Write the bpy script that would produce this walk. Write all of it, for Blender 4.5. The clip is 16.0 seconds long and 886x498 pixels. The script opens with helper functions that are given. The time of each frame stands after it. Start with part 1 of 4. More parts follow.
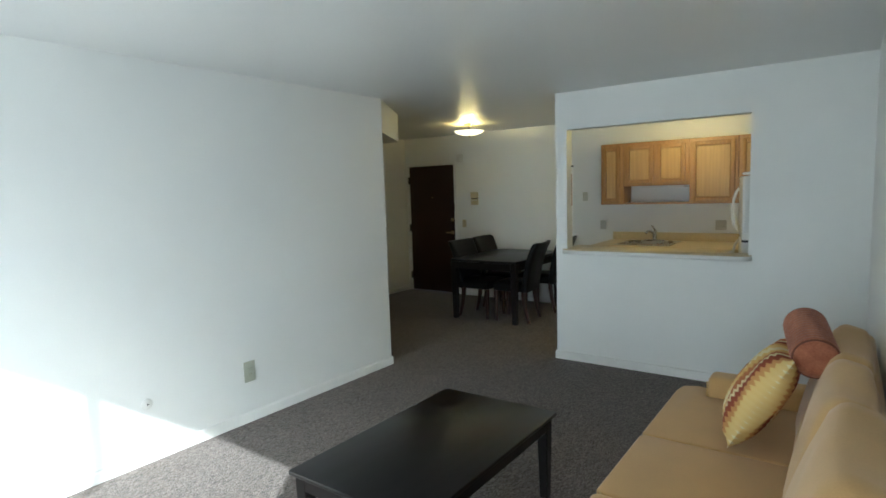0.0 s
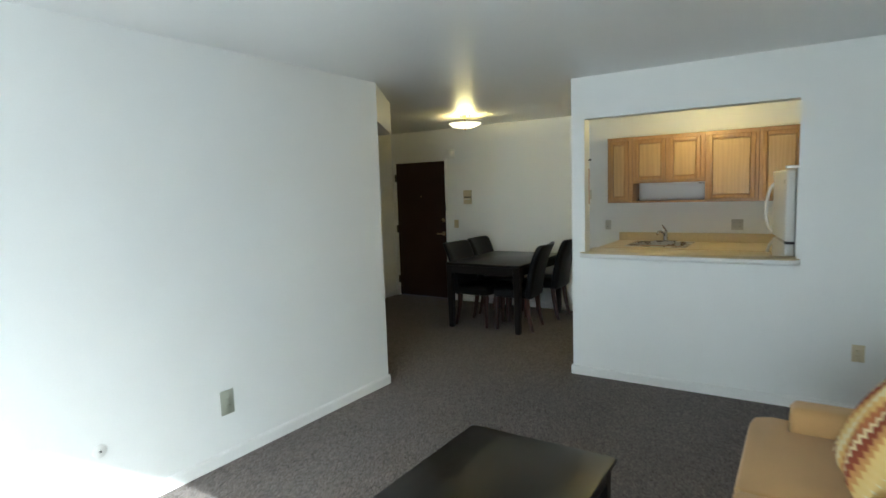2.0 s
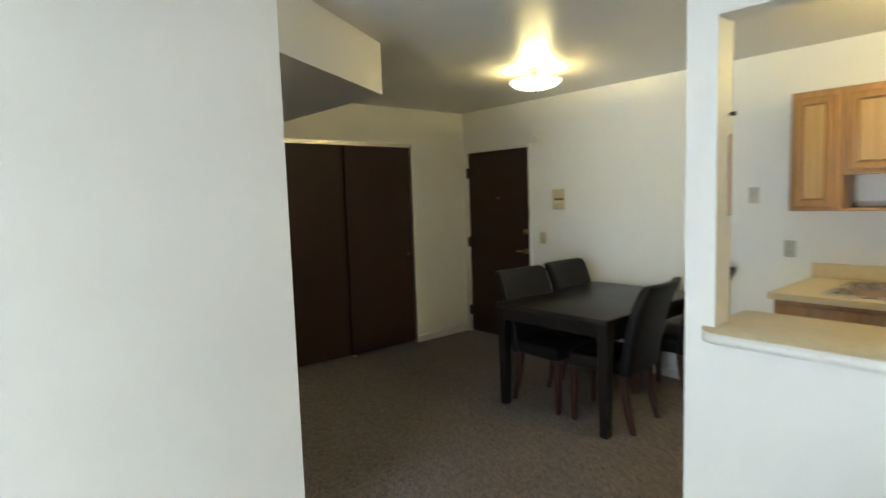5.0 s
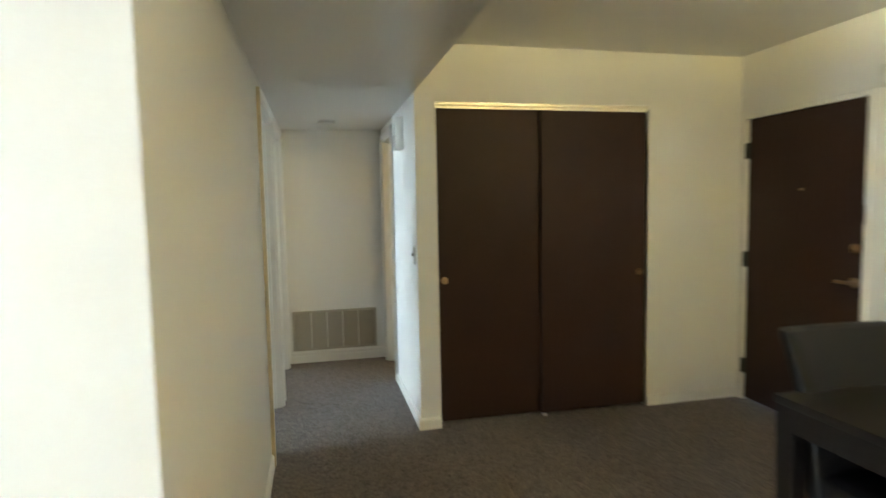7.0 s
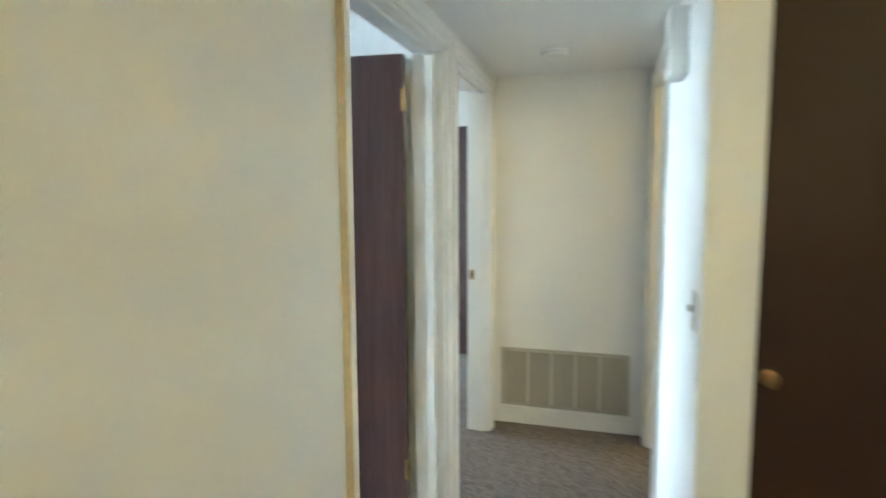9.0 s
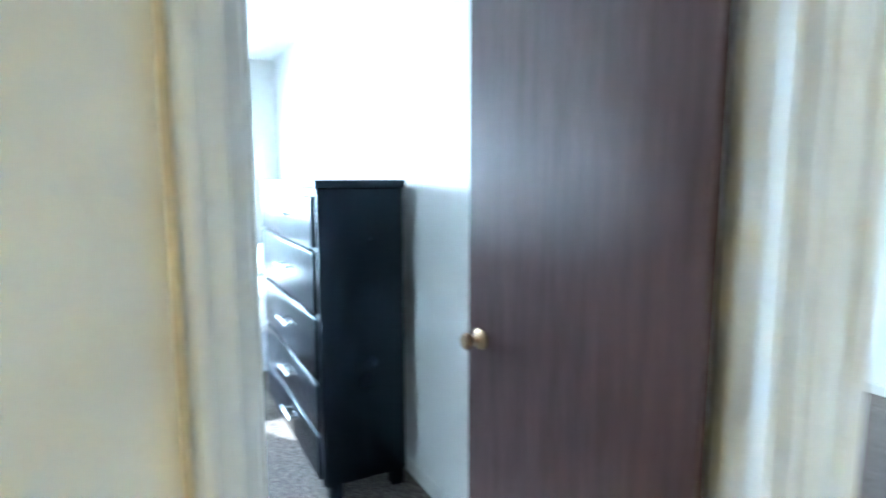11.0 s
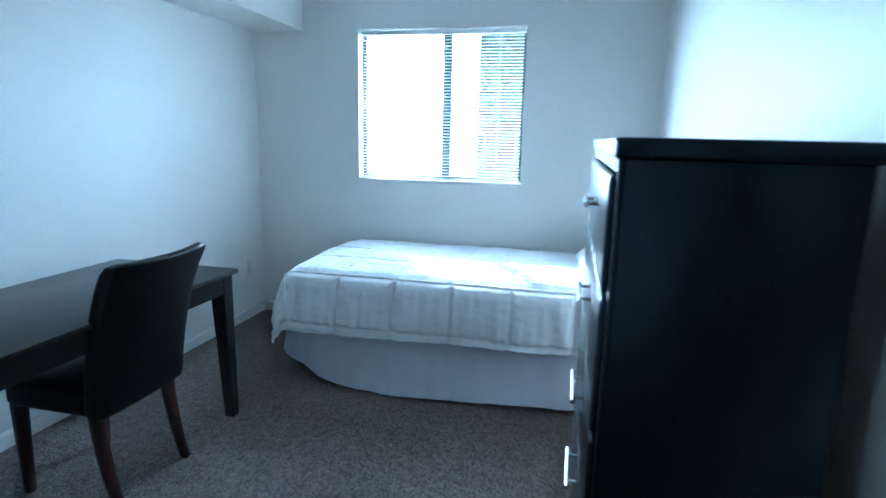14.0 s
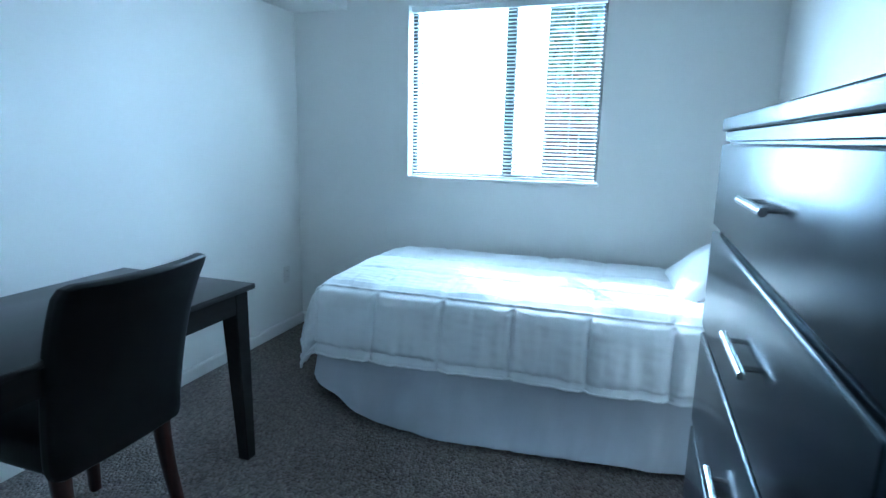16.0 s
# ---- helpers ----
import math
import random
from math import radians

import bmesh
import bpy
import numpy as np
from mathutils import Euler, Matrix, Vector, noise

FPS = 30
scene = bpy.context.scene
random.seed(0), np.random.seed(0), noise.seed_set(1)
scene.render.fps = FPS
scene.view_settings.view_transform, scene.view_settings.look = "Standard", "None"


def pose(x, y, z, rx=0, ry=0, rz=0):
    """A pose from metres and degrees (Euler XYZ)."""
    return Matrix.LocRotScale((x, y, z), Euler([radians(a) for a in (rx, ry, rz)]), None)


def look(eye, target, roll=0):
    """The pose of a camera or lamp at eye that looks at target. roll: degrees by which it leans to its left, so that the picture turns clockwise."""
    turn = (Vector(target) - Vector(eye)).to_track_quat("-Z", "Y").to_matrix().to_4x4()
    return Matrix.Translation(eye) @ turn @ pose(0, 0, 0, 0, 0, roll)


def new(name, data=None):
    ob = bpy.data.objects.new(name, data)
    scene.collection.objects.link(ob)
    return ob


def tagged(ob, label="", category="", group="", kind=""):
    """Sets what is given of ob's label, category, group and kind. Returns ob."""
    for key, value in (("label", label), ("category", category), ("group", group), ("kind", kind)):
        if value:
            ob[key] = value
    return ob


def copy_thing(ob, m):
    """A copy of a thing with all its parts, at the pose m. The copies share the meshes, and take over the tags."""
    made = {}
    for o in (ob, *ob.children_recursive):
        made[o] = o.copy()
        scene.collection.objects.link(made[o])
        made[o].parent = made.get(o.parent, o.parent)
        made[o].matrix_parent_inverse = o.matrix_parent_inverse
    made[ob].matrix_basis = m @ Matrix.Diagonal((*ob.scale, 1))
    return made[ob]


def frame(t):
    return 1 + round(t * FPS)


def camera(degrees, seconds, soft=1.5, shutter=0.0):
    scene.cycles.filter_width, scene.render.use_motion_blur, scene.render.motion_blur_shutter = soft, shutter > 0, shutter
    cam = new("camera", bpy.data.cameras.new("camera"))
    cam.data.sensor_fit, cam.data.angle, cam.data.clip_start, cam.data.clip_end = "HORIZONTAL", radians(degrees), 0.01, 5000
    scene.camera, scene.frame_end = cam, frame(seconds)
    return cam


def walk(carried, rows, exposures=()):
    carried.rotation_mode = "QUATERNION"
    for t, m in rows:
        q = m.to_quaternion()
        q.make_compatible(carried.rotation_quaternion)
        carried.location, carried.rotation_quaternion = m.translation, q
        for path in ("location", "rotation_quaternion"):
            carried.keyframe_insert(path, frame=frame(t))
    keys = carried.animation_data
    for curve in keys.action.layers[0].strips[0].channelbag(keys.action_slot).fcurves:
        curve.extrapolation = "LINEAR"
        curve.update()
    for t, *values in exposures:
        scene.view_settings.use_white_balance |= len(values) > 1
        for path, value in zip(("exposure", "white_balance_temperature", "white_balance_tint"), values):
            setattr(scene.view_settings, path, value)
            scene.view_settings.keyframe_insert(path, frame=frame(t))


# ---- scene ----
cam = camera(76.7, 16.0, shutter=0.8)
PATH = [
    (0, (3.422, -3.852, 1.601), (2.256, -2.24, 1.395), -1.8),
    (0.5, (3.394, -3.857, 1.611), (2.273, -2.214, 1.403), -1.8),
    (1, (3.268, -3.846, 1.605), (2.173, -2.185, 1.398), -1.8),
    (1.5, (3.085, -3.726, 1.585), (1.995, -2.063, 1.378), -1.9),
    (2, (2.88, -3.516, 1.583), (1.792, -1.851, 1.374), -1.9),
    (2.5, (2.718, -3.198, 1.557), (1.63, -1.533, 1.347), -1.9),
    (3, (2.593, -2.801, 1.543), (1.506, -1.134, 1.34), -1.9),
    (5.5, (2.046, -0.63, 1.52), (0.389, 0.475, 1.345), -1.8),
    (6, (1.797, -0.258, 1.494), (0.018, 0.636, 1.333), -1.7),
    (6.5, (1.461, 0.027, 1.456), (-0.419, 0.691, 1.302), -1.5),
    (7, (1.039, 0.281, 1.448), (-0.906, 0.723, 1.289), -1.1),
    (7.5, (0.627, 0.481, 1.427), (-1.355, 0.702, 1.281), -0.6),
    (8, (0.136, 0.63, 1.461), (-1.858, 0.636, 1.301), -0.3),
    (10.5, (-1.887, 0.651, 1.445), (-3.175, -0.859, 1.204), -0.5),
    (11, (-2.111, 0.537, 1.427), (-3.032, -1.220, 1.170), -0.1),
    (11.5, (-2.326, 0.326, 1.45), (-2.881, -1.571, 1.147), 0.6),
    (12, (-2.507, 0.178, 1.495), (-2.733, -1.780, 1.156), 0.8),
    (12.5, (-2.613, -0.01, 1.5), (-2.548, -1.972, 1.12), 1.0),
    (13, (-2.664, -0.257, 1.476), (-2.424, -2.205, 1.093), 1.2),
    (13.5, (-2.678, -0.502, 1.45), (-2.325, -2.433, 1.063), 1.2),
    (14, (-2.639, -0.718, 1.404), (-2.2, -2.63, 1.017), 1.3),
    (14.5, (-2.589, -0.922, 1.369), (-2.097, -2.822, 0.982), 1.3),
    (15, (-2.538, -1.08, 1.36), (-1.993, -2.966, 0.975), 1.2),
    (15.5, (-2.517, -1.18, 1.356), (-1.92, -3.05, 0.971), 1.1),
    (16, (-2.494, -1.259, 1.344), (-1.861, -3.117, 0.959), 1.1),
]
EXPO = [
    (0.0, 1.89, 5450, 0), (1.5, 2.01, 5450, 0), (3.0, 2.47, 5550, 2), (5.5, 3.04, 5780, 3), (6.5, 3.52, 5880, 3),
    (7.5, 4.05, 5900, 0), (8.2, 4.20, 5800, 0), (10.3, 4.62, 5080, 0), (11.0, 4.60, 4980, 0), (11.5, 4.48, 5050, 0),
    (12.0, 3.42, 4950, 0), (12.5, 3.05, 4780, -2), (13.5, 2.62, 4600, -2), (16.0, 2.50, 4520, -3),
]
walk(cam, [(t, look(eye, target, roll)) for t, eye, target, roll in PATH], EXPO)

# ---- world, sun and the large lights ----
SUN = Vector((-0.68, 1.0, -0.70)).normalized()      # the way the sunlight travels
world = bpy.data.worlds.new("world")
scene.world = world
world.use_nodes = True
wn, wl = world.node_tree.nodes, world.node_tree.links
sky = wn.new("ShaderNodeTexSky")
sky.sky_type = "NISHITA"
sky.sun_disc = False
sky.dust_density = 0.0
sky.air_density = 0.4
sky.sun_elevation = math.asin(-SUN.z)
sky.sun_rotation = math.atan2(-SUN.x, -SUN.y)
wl.new(sky.outputs[0], wn["Background"].inputs[0])
wn["Background"].inputs[1].default_value = 0.05


def lamp(name, kind, m, power, color, **settings):
    data = bpy.data.lights.new(name, kind)
    data.energy, data.color = power, color
    if kind == "SUN":
        data.angle = settings["angle"]
    elif kind == "AREA":
        data.shape, data.size, data.size_y = "RECTANGLE", settings["size"], settings["size_y"]
        data.spread = radians(settings.get("spread", 180))
    else:
        data.shadow_soft_size = settings["radius"]
    ob = new(name, data)
    ob.matrix_world = m
    return ob


lamp("sun", "SUN", Matrix.Translation((2, -12, 9)) @ SUN.to_track_quat("-Z", "Y").to_matrix().to_4x4(), 2.5, (1, 0.95, 0.86), angle=radians(0.6))
WARM = (1.0, 0.73, 0.27)
# daylight standing in the openings of the patio door and of the window in the far room
lamp("patio_daylight", "AREA", look((2.35, -5.75, 0.75), (0.6, -2.6, 1.5)), 18, (0.95, 0.96, 0.96), spread=150, size=3.2, size_y=1.9)
lamp("bedroom_daylight", "AREA", look((-1.17, -5.27, 1.75), (-1.44, -4.07, 1.60)), 37, (0.80, 0.91, 1.0), size=1.35, size_y=1.4)
lamp("far_room_daylight", "AREA", look((-4.9, -4.84, 1.63), (-4.9, 0, 1.2)), 4.8, (0.85, 0.93, 1.0), size=1.15, size_y=1.0)
lamp("dining_bulb", "POINT", pose(-0.58, 2.23, 2.345), 2.9, WARM, radius=0.03)
lamp("dining_bulb", "POINT", pose(-0.44, 2.23, 2.345), 2.9, WARM, radius=0.03)
lamp("kitchen_bulb", "POINT", pose(1.95, 2.3, 2.2), 4.0, WARM, radius=0.08)
lamp("bathroom_bulb", "POINT", pose(-3.7, 2.0, 2.1), 1.3, (1.0, 0.66, 0.20), radius=0.06)


# ---- materials ----
def mat(name, color, rough=0.6, metal=0.0, vary=0.06, scale=6.0, fine=60.0, bump=0.1, depth=0.002, stretch=(1, 1, 1), second=None,
        coat=0.0, sheen=0.0, emit=0.0, glass=0.0, space="Object", spec=0.5):
    m = bpy.data.materials.new(name)
    m.use_nodes = True
    n, l = m.node_tree.nodes, m.node_tree.links
    p = n["Principled BSDF"]
    p.inputs["Roughness"].default_value, p.inputs["Metallic"].default_value = rough, metal
    p.inputs["Coat Weight"].default_value, p.inputs["Sheen Weight"].default_value = coat, sheen
    p.inputs["Coat Roughness"].default_value = 0.12
    p.inputs["Specular IOR Level"].default_value = spec
    p.inputs["Transmission Weight"].default_value = glass
    if emit:
        p.inputs["Emission Color"].default_value = (*color, 1)
        p.inputs["Emission Strength"].default_value = emit
    if space == "World":
        src = n.new("ShaderNodeNewGeometry").outputs["Position"]
    else:
        src = n.new("ShaderNodeTexCoord").outputs["Object"]
    mp = n.new("ShaderNodeMapping")
    mp.inputs["Scale"].default_value = stretch
    l.new(src, mp.inputs[0])
    big, small = n.new("ShaderNodeTexNoise"), n.new("ShaderNodeTexNoise")
    big.inputs["Scale"].default_value, small.inputs["Scale"].default_value = scale, fine
    big.inputs["Detail"].default_value, small.inputs["Detail"].default_value = 4, 3
    l.new(mp.outputs[0], big.inputs["Vector"]), l.new(mp.outputs[0], small.inputs["Vector"])
    mixed = n.new("ShaderNodeMix")
    mixed.inputs[0].default_value = 0.4
    l.new(big.outputs[0], mixed.inputs[2]), l.new(small.outputs[0], mixed.inputs[3])
    ramp = n.new("ShaderNodeValToRGB")
    b = second or tuple(min(1, c * (1 + 2 * vary)) for c in color)
    a = color if second else tuple(c * (1 - 2 * vary) for c in color)
    ramp.color_ramp.elements[0].position, ramp.color_ramp.elements[1].position = 0.32, 0.68
    ramp.color_ramp.elements[0].color, ramp.color_ramp.elements[1].color = (*a, 1), (*b, 1)
    l.new(mixed.outputs[0], ramp.inputs[0])
    l.new(ramp.outputs[0], p.inputs["Base Color"])
    rm = n.new("ShaderNodeMapRange")
    rm.inputs["To Min"].default_value, rm.inputs["To Max"].default_value = max(0.02, rough - 0.08), min(1, rough + 0.08)
    l.new(big.outputs[0], rm.inputs["Value"]), l.new(rm.outputs[0], p.inputs["Roughness"])
    if bump:
        bp = n.new("ShaderNodeBump")
        bp.inputs["Strength"].default_value, bp.inputs["Distance"].default_value = bump, depth
        l.new(small.outputs[0], bp.inputs["Height"]), l.new(bp.outputs[0], p.inputs["Normal"])
    return m


def grain_mat(name, dark, light, rough=0.4, coat=0.0, axis=2, ring=9.0, figure=2.5, bump=0.05, spec=0.5, share=0.55):
    """Wood: stretched rings along one axis with a cathedral figure."""
    m = mat(name, dark, rough, second=light, scale=figure, fine=90, bump=bump, depth=0.001, coat=coat, spec=spec,
            stretch=tuple(0.12 if i == axis else 1.0 for i in range(3)))
    n, l = m.node_tree.nodes, m.node_tree.links
    wave = n.new("ShaderNodeTexWave")
    wave.wave_type, wave.rings_direction = "RINGS", "SPHERICAL"
    wave.inputs["Scale"].default_value, wave.inputs["Distortion"].default_value = ring, 6.0
    wave.inputs["Detail"].default_value = 3
    mp = [k for k in n if k.type == "MAPPING"][0]
    l.new(mp.outputs[0], wave.inputs["Vector"])
    mix = [k for k in n if k.type == "MIX"][0]
    mix.inputs[0].default_value = share
    l.new(wave.outputs["Fac"], mix.inputs[3])
    return m


def carpet_mat():
    m = bpy.data.materials.new("carpet_loop")
    m.use_nodes = True
    n, l = m.node_tree.nodes, m.node_tree.links
    p = n["Principled BSDF"]
    p.inputs["Roughness"].default_value = 0.95
    p.inputs["Sheen Weight"].default_value = 0.15
    p.inputs["Specular IOR Level"].default_value = 0.15
    geo = n.new("ShaderNodeNewGeometry")
    mp = n.new("ShaderNodeMapping")
    mp.inputs["Scale"].default_value = (1.0, 0.55, 1.0)
    mp.inputs["Rotation"].default_value = (0, 0, 0.12)
    l.new(geo.outputs["Position"], mp.inputs[0])
    vor = n.new("ShaderNodeTexVoronoi")
    vor.inputs["Scale"].default_value = 130
    vor.inputs["Randomness"].default_value = 0.75
    l.new(mp.outputs[0], vor.inputs["Vector"])
    big = n.new("ShaderNodeTexNoise")
    big.inputs["Scale"].default_value, big.inputs["Detail"].default_value = 2.2, 5
    l.new(geo.outputs["Position"], big.inputs["Vector"])
    mid = n.new("ShaderNodeTexNoise")
    mid.inputs["Scale"].default_value, mid.inputs["Detail"].default_value = 45, 2
    l.new(mp.outputs[0], mid.inputs["Vector"])
    sep = n.new("ShaderNodeSeparateColor")
    l.new(vor.outputs["Color"], sep.inputs[0])
    mixed = n.new("ShaderNodeMix")
    mixed.inputs[0].default_value = 0.45
    l.new(sep.outputs[0], mixed.inputs[2]), l.new(mid.outputs[0], mixed.inputs[3])
    ramp = n.new("ShaderNodeValToRGB")
    ramp.color_ramp.elements[0].position, ramp.color_ramp.elements[1].position = 0.2, 0.8
    ramp.color_ramp.elements[0].color = (0.078, 0.063, 0.054, 1)
    ramp.color_ramp.elements[1].color = (0.250, 0.206, 0.181, 1)
    l.new(mixed.outputs[0], ramp.inputs[0])
    worn = n.new("ShaderNodeMix")
    worn.data_type, worn.blend_type = "RGBA", "MULTIPLY"
    worn.inputs[0].default_value = 1.0
    tone = n.new("ShaderNodeValToRGB")
    tone.color_ramp.elements[0].position, tone.color_ramp.elements[1].position = 0.3, 0.7
    tone.color_ramp.elements[0].color, tone.color_ramp.elements[1].color = (0.86, 0.85, 0.84, 1), (1, 1, 1, 1)
    l.new(big.outputs[0], tone.inputs[0])
    l.new(ramp.outputs[0], worn.inputs[6]), l.new(tone.outputs[0], worn.inputs[7])
    l.new(worn.outputs[2], p.inputs["Base Color"])
    bp = n.new("ShaderNodeBump")
    bp.inputs["Strength"].default_value, bp.inputs["Distance"].default_value = 1.0, 0.008
    bp.invert = True
    l.new(vor.outputs["Distance"], bp.inputs["Height"]), l.new(bp.outputs[0], p.inputs["Normal"])
    return m


PAINT = mat("wall_paint", (0.82, 0.815, 0.785), 0.5, vary=0.012, scale=1.5, fine=140, bump=0.12, depth=0.0012, space="World")
CEIL = mat("ceiling_paint", (0.79, 0.785, 0.765), 0.36, vary=0.012, scale=1.2, fine=90, bump=0.06, depth=0.001, space="World")
TRIM = mat("trim_paint", (0.80, 0.79, 0.76), 0.35, vary=0.02, scale=5, fine=80, bump=0.05, depth=0.0006, space="World")
# tan that puts warm lamplight on the casing edges into the colour
WARM_EDGE = mat("warm_lit_edge", (0.62, 0.52, 0.33), 0.4, vary=0.06, scale=3, fine=60, space="World")
CARPET = carpet_mat()
BLACK = grain_mat("espresso_lacquer", (0.006, 0.005, 0.005), (0.010, 0.008, 0.0075), 0.31, axis=1, bump=0.02, spec=0.35, share=0.25)
DRESS = grain_mat("black_woodgrain_laminate", (0.0030, 0.0034, 0.006), (0.006, 0.007, 0.012), 0.25, axis=1, ring=5, figure=5, bump=0.04, spec=0.45, share=0.35)
# blue of the reflected sky put into the laminate's specular tint
DRESS.node_tree.nodes["Principled BSDF"].inputs["Specular Tint"].default_value = (0.60, 0.82, 1.0, 1)
LEATHER = mat("black_leather", (0.006, 0.0055, 0.006), 0.45, spec=0.22, vary=0.1, scale=9, fine=260, bump=0.25, depth=0.001)
CHERRY = grain_mat("cherry_stained_wood", (0.022, 0.006, 0.004), (0.045, 0.012, 0.007), 0.32, coat=0.1)
BROWN = mat("dark_brown_door_veneer", (0.076, 0.041, 0.040), 0.22, vary=0.10, scale=38, fine=260, bump=0.10, depth=0.0012, stretch=(1, 1, 0.06), spec=0.7)
veneer_gloss = BROWN.node_tree.nodes["Principled BSDF"].inputs["Roughness"]
BROWN.node_tree.links.remove(veneer_gloss.links[0])
veneer_gloss.default_value = 0.22
FLATBROWN = mat("brown_enamel", (0.043, 0.0225, 0.0178), 0.45, vary=0.05, spec=0.18, scale=3, fine=70, bump=0.05, depth=0.0008)
OAK = grain_mat("honey_oak", (0.29, 0.150, 0.046), (0.38, 0.205, 0.066), 0.40, coat=0.1, ring=12, figure=14, bump=0.06, share=0.2)
OAKP = grain_mat("honey_oak_panel", (0.39, 0.245, 0.090), (0.47, 0.305, 0.120), 0.40, coat=0.1, ring=14, figure=16, bump=0.06, share=0.22)
LAMINATE = mat("tan_laminate", (0.62, 0.51, 0.32), 0.35, vary=0.04, scale=30, fine=200, bump=0.02, depth=0.0005)
SOFA = mat("tan_microfibre", (0.56, 0.345, 0.130), 0.85, vary=0.04, scale=4, fine=180, bump=0.18, depth=0.001, sheen=0.3)
PIPING = mat("tan_piping", (0.55, 0.38, 0.17), 0.8, vary=0.05)
RUST = mat("rust_corduroy", (0.24, 0.07, 0.032), 0.85, second=(0.45, 0.17, 0.085), scale=22, fine=120, bump=0.5, depth=0.003, stretch=(1, 1, 0.2), sheen=0.2)
RUSTP = mat("rust_piping", (0.14, 0.045, 0.025), 0.8)
WHITE = mat("white_plastic", (0.75, 0.74, 0.70), 0.35, vary=0.01, bump=0.0)
IVORY = mat("almond_plastic", (0.58, 0.49, 0.31), 0.35, vary=0.02, bump=0.0)
GREYP = mat("grey_plastic", (0.50, 0.48, 0.42), 0.4, vary=0.03, bump=0.0)
GREENISH = mat("grey_ivory_plastic", (0.40, 0.41, 0.33), 0.35, vary=0.02, bump=0.0)
DARKP = mat("dark_plastic", (0.02, 0.02, 0.02), 0.4, vary=0.05, bump=0.0)
BRASS = mat("worn_brass", (0.40, 0.27, 0.16), 0.28, metal=1.0, vary=0.06, scale=20, bump=0.0)
AGED = mat("aged_brass", (0.30, 0.21, 0.09), 0.4, metal=1.0, vary=0.15, scale=20, bump=0.0)
TRACK = mat("champagne_aluminium", (0.70, 0.66, 0.56), 0.38, metal=1.0, vary=0.04, scale=20, bump=0.0)
CHROME = mat("brushed_chrome", (0.62, 0.62, 0.63), 0.2, metal=1.0, vary=0.03, scale=20, bump=0.0)
STEEL = mat("stainless_steel", (0.50, 0.50, 0.48), 0.28, metal=1.0, vary=0.05, scale=10, bump=0.0)
ENAMEL = mat("white_fridge_enamel", (0.76, 0.75, 0.71), 0.3, vary=0.01, fine=240, bump=0.06, depth=0.0006)
GLOW = mat("frosted_glass_lit", (1.0, 0.80, 0.42), 0.4, emit=0.6, bump=0.0)
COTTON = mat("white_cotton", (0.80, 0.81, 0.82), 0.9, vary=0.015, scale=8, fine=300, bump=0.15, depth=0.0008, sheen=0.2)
# darker, bluer than the quilt: shade below the comforter put into the colour
SHEET = mat("shaded_bed_skirt_cotton", (0.55, 0.57, 0.62), 0.9, vary=0.02, scale=8, fine=300, bump=0.12, depth=0.0008)
SLAT = mat("white_blind_slat", (0.78, 0.79, 0.78), 0.4, vary=0.015, bump=0.0)
BRONZE = mat("bronze_window_frame", (0.035, 0.034, 0.033), 0.45, vary=0.08, bump=0.0)
GLASS = mat("window_glass", (0.95, 0.97, 0.97), 0.0, vary=0.0, bump=0.0, glass=1.0)
smooth_glass = GLASS.node_tree.nodes["Principled BSDF"].inputs["Roughness"]
GLASS.node_tree.links.remove(smooth_glass.links[0])
smooth_glass.default_value = 0.0
GRILLE = mat("grille_enamel", (0.46, 0.43, 0.36), 0.4, vary=0.04, bump=0.0)
DUSTY = mat("grille_dark", (0.10, 0.095, 0.08), 0.8, vary=0.1, bump=0.0)
GRASS = mat("lawn", (0.06, 0.09, 0.03), 0.9, second=(0.12, 0.15, 0.06), scale=0.8, fine=12, bump=0.3, depth=0.02, space="World")
LEAF = mat("leaf", (0.06, 0.11, 0.04), 0.6, second=(0.12, 0.18, 0.07), scale=3, fine=20, bump=0.0, space="World")
BARK = mat("bark", (0.09, 0.07, 0.05), 0.9, vary=0.15, scale=8, fine=40, bump=0.5, depth=0.01, stretch=(1, 1, 0.3))
BRICK = mat("red_brick_facade", (0.28, 0.13, 0.09), 0.85, vary=0.1, scale=2, fine=14, bump=0.2, depth=0.004, space="World")
ROOF = mat("grey_shingles", (0.13, 0.12, 0.12), 0.9, vary=0.1, scale=4, fine=20, space="World")
DARKGLASS = mat("dark_window_pane", (0.03, 0.035, 0.04), 0.1, vary=0.05, bump=0.0)


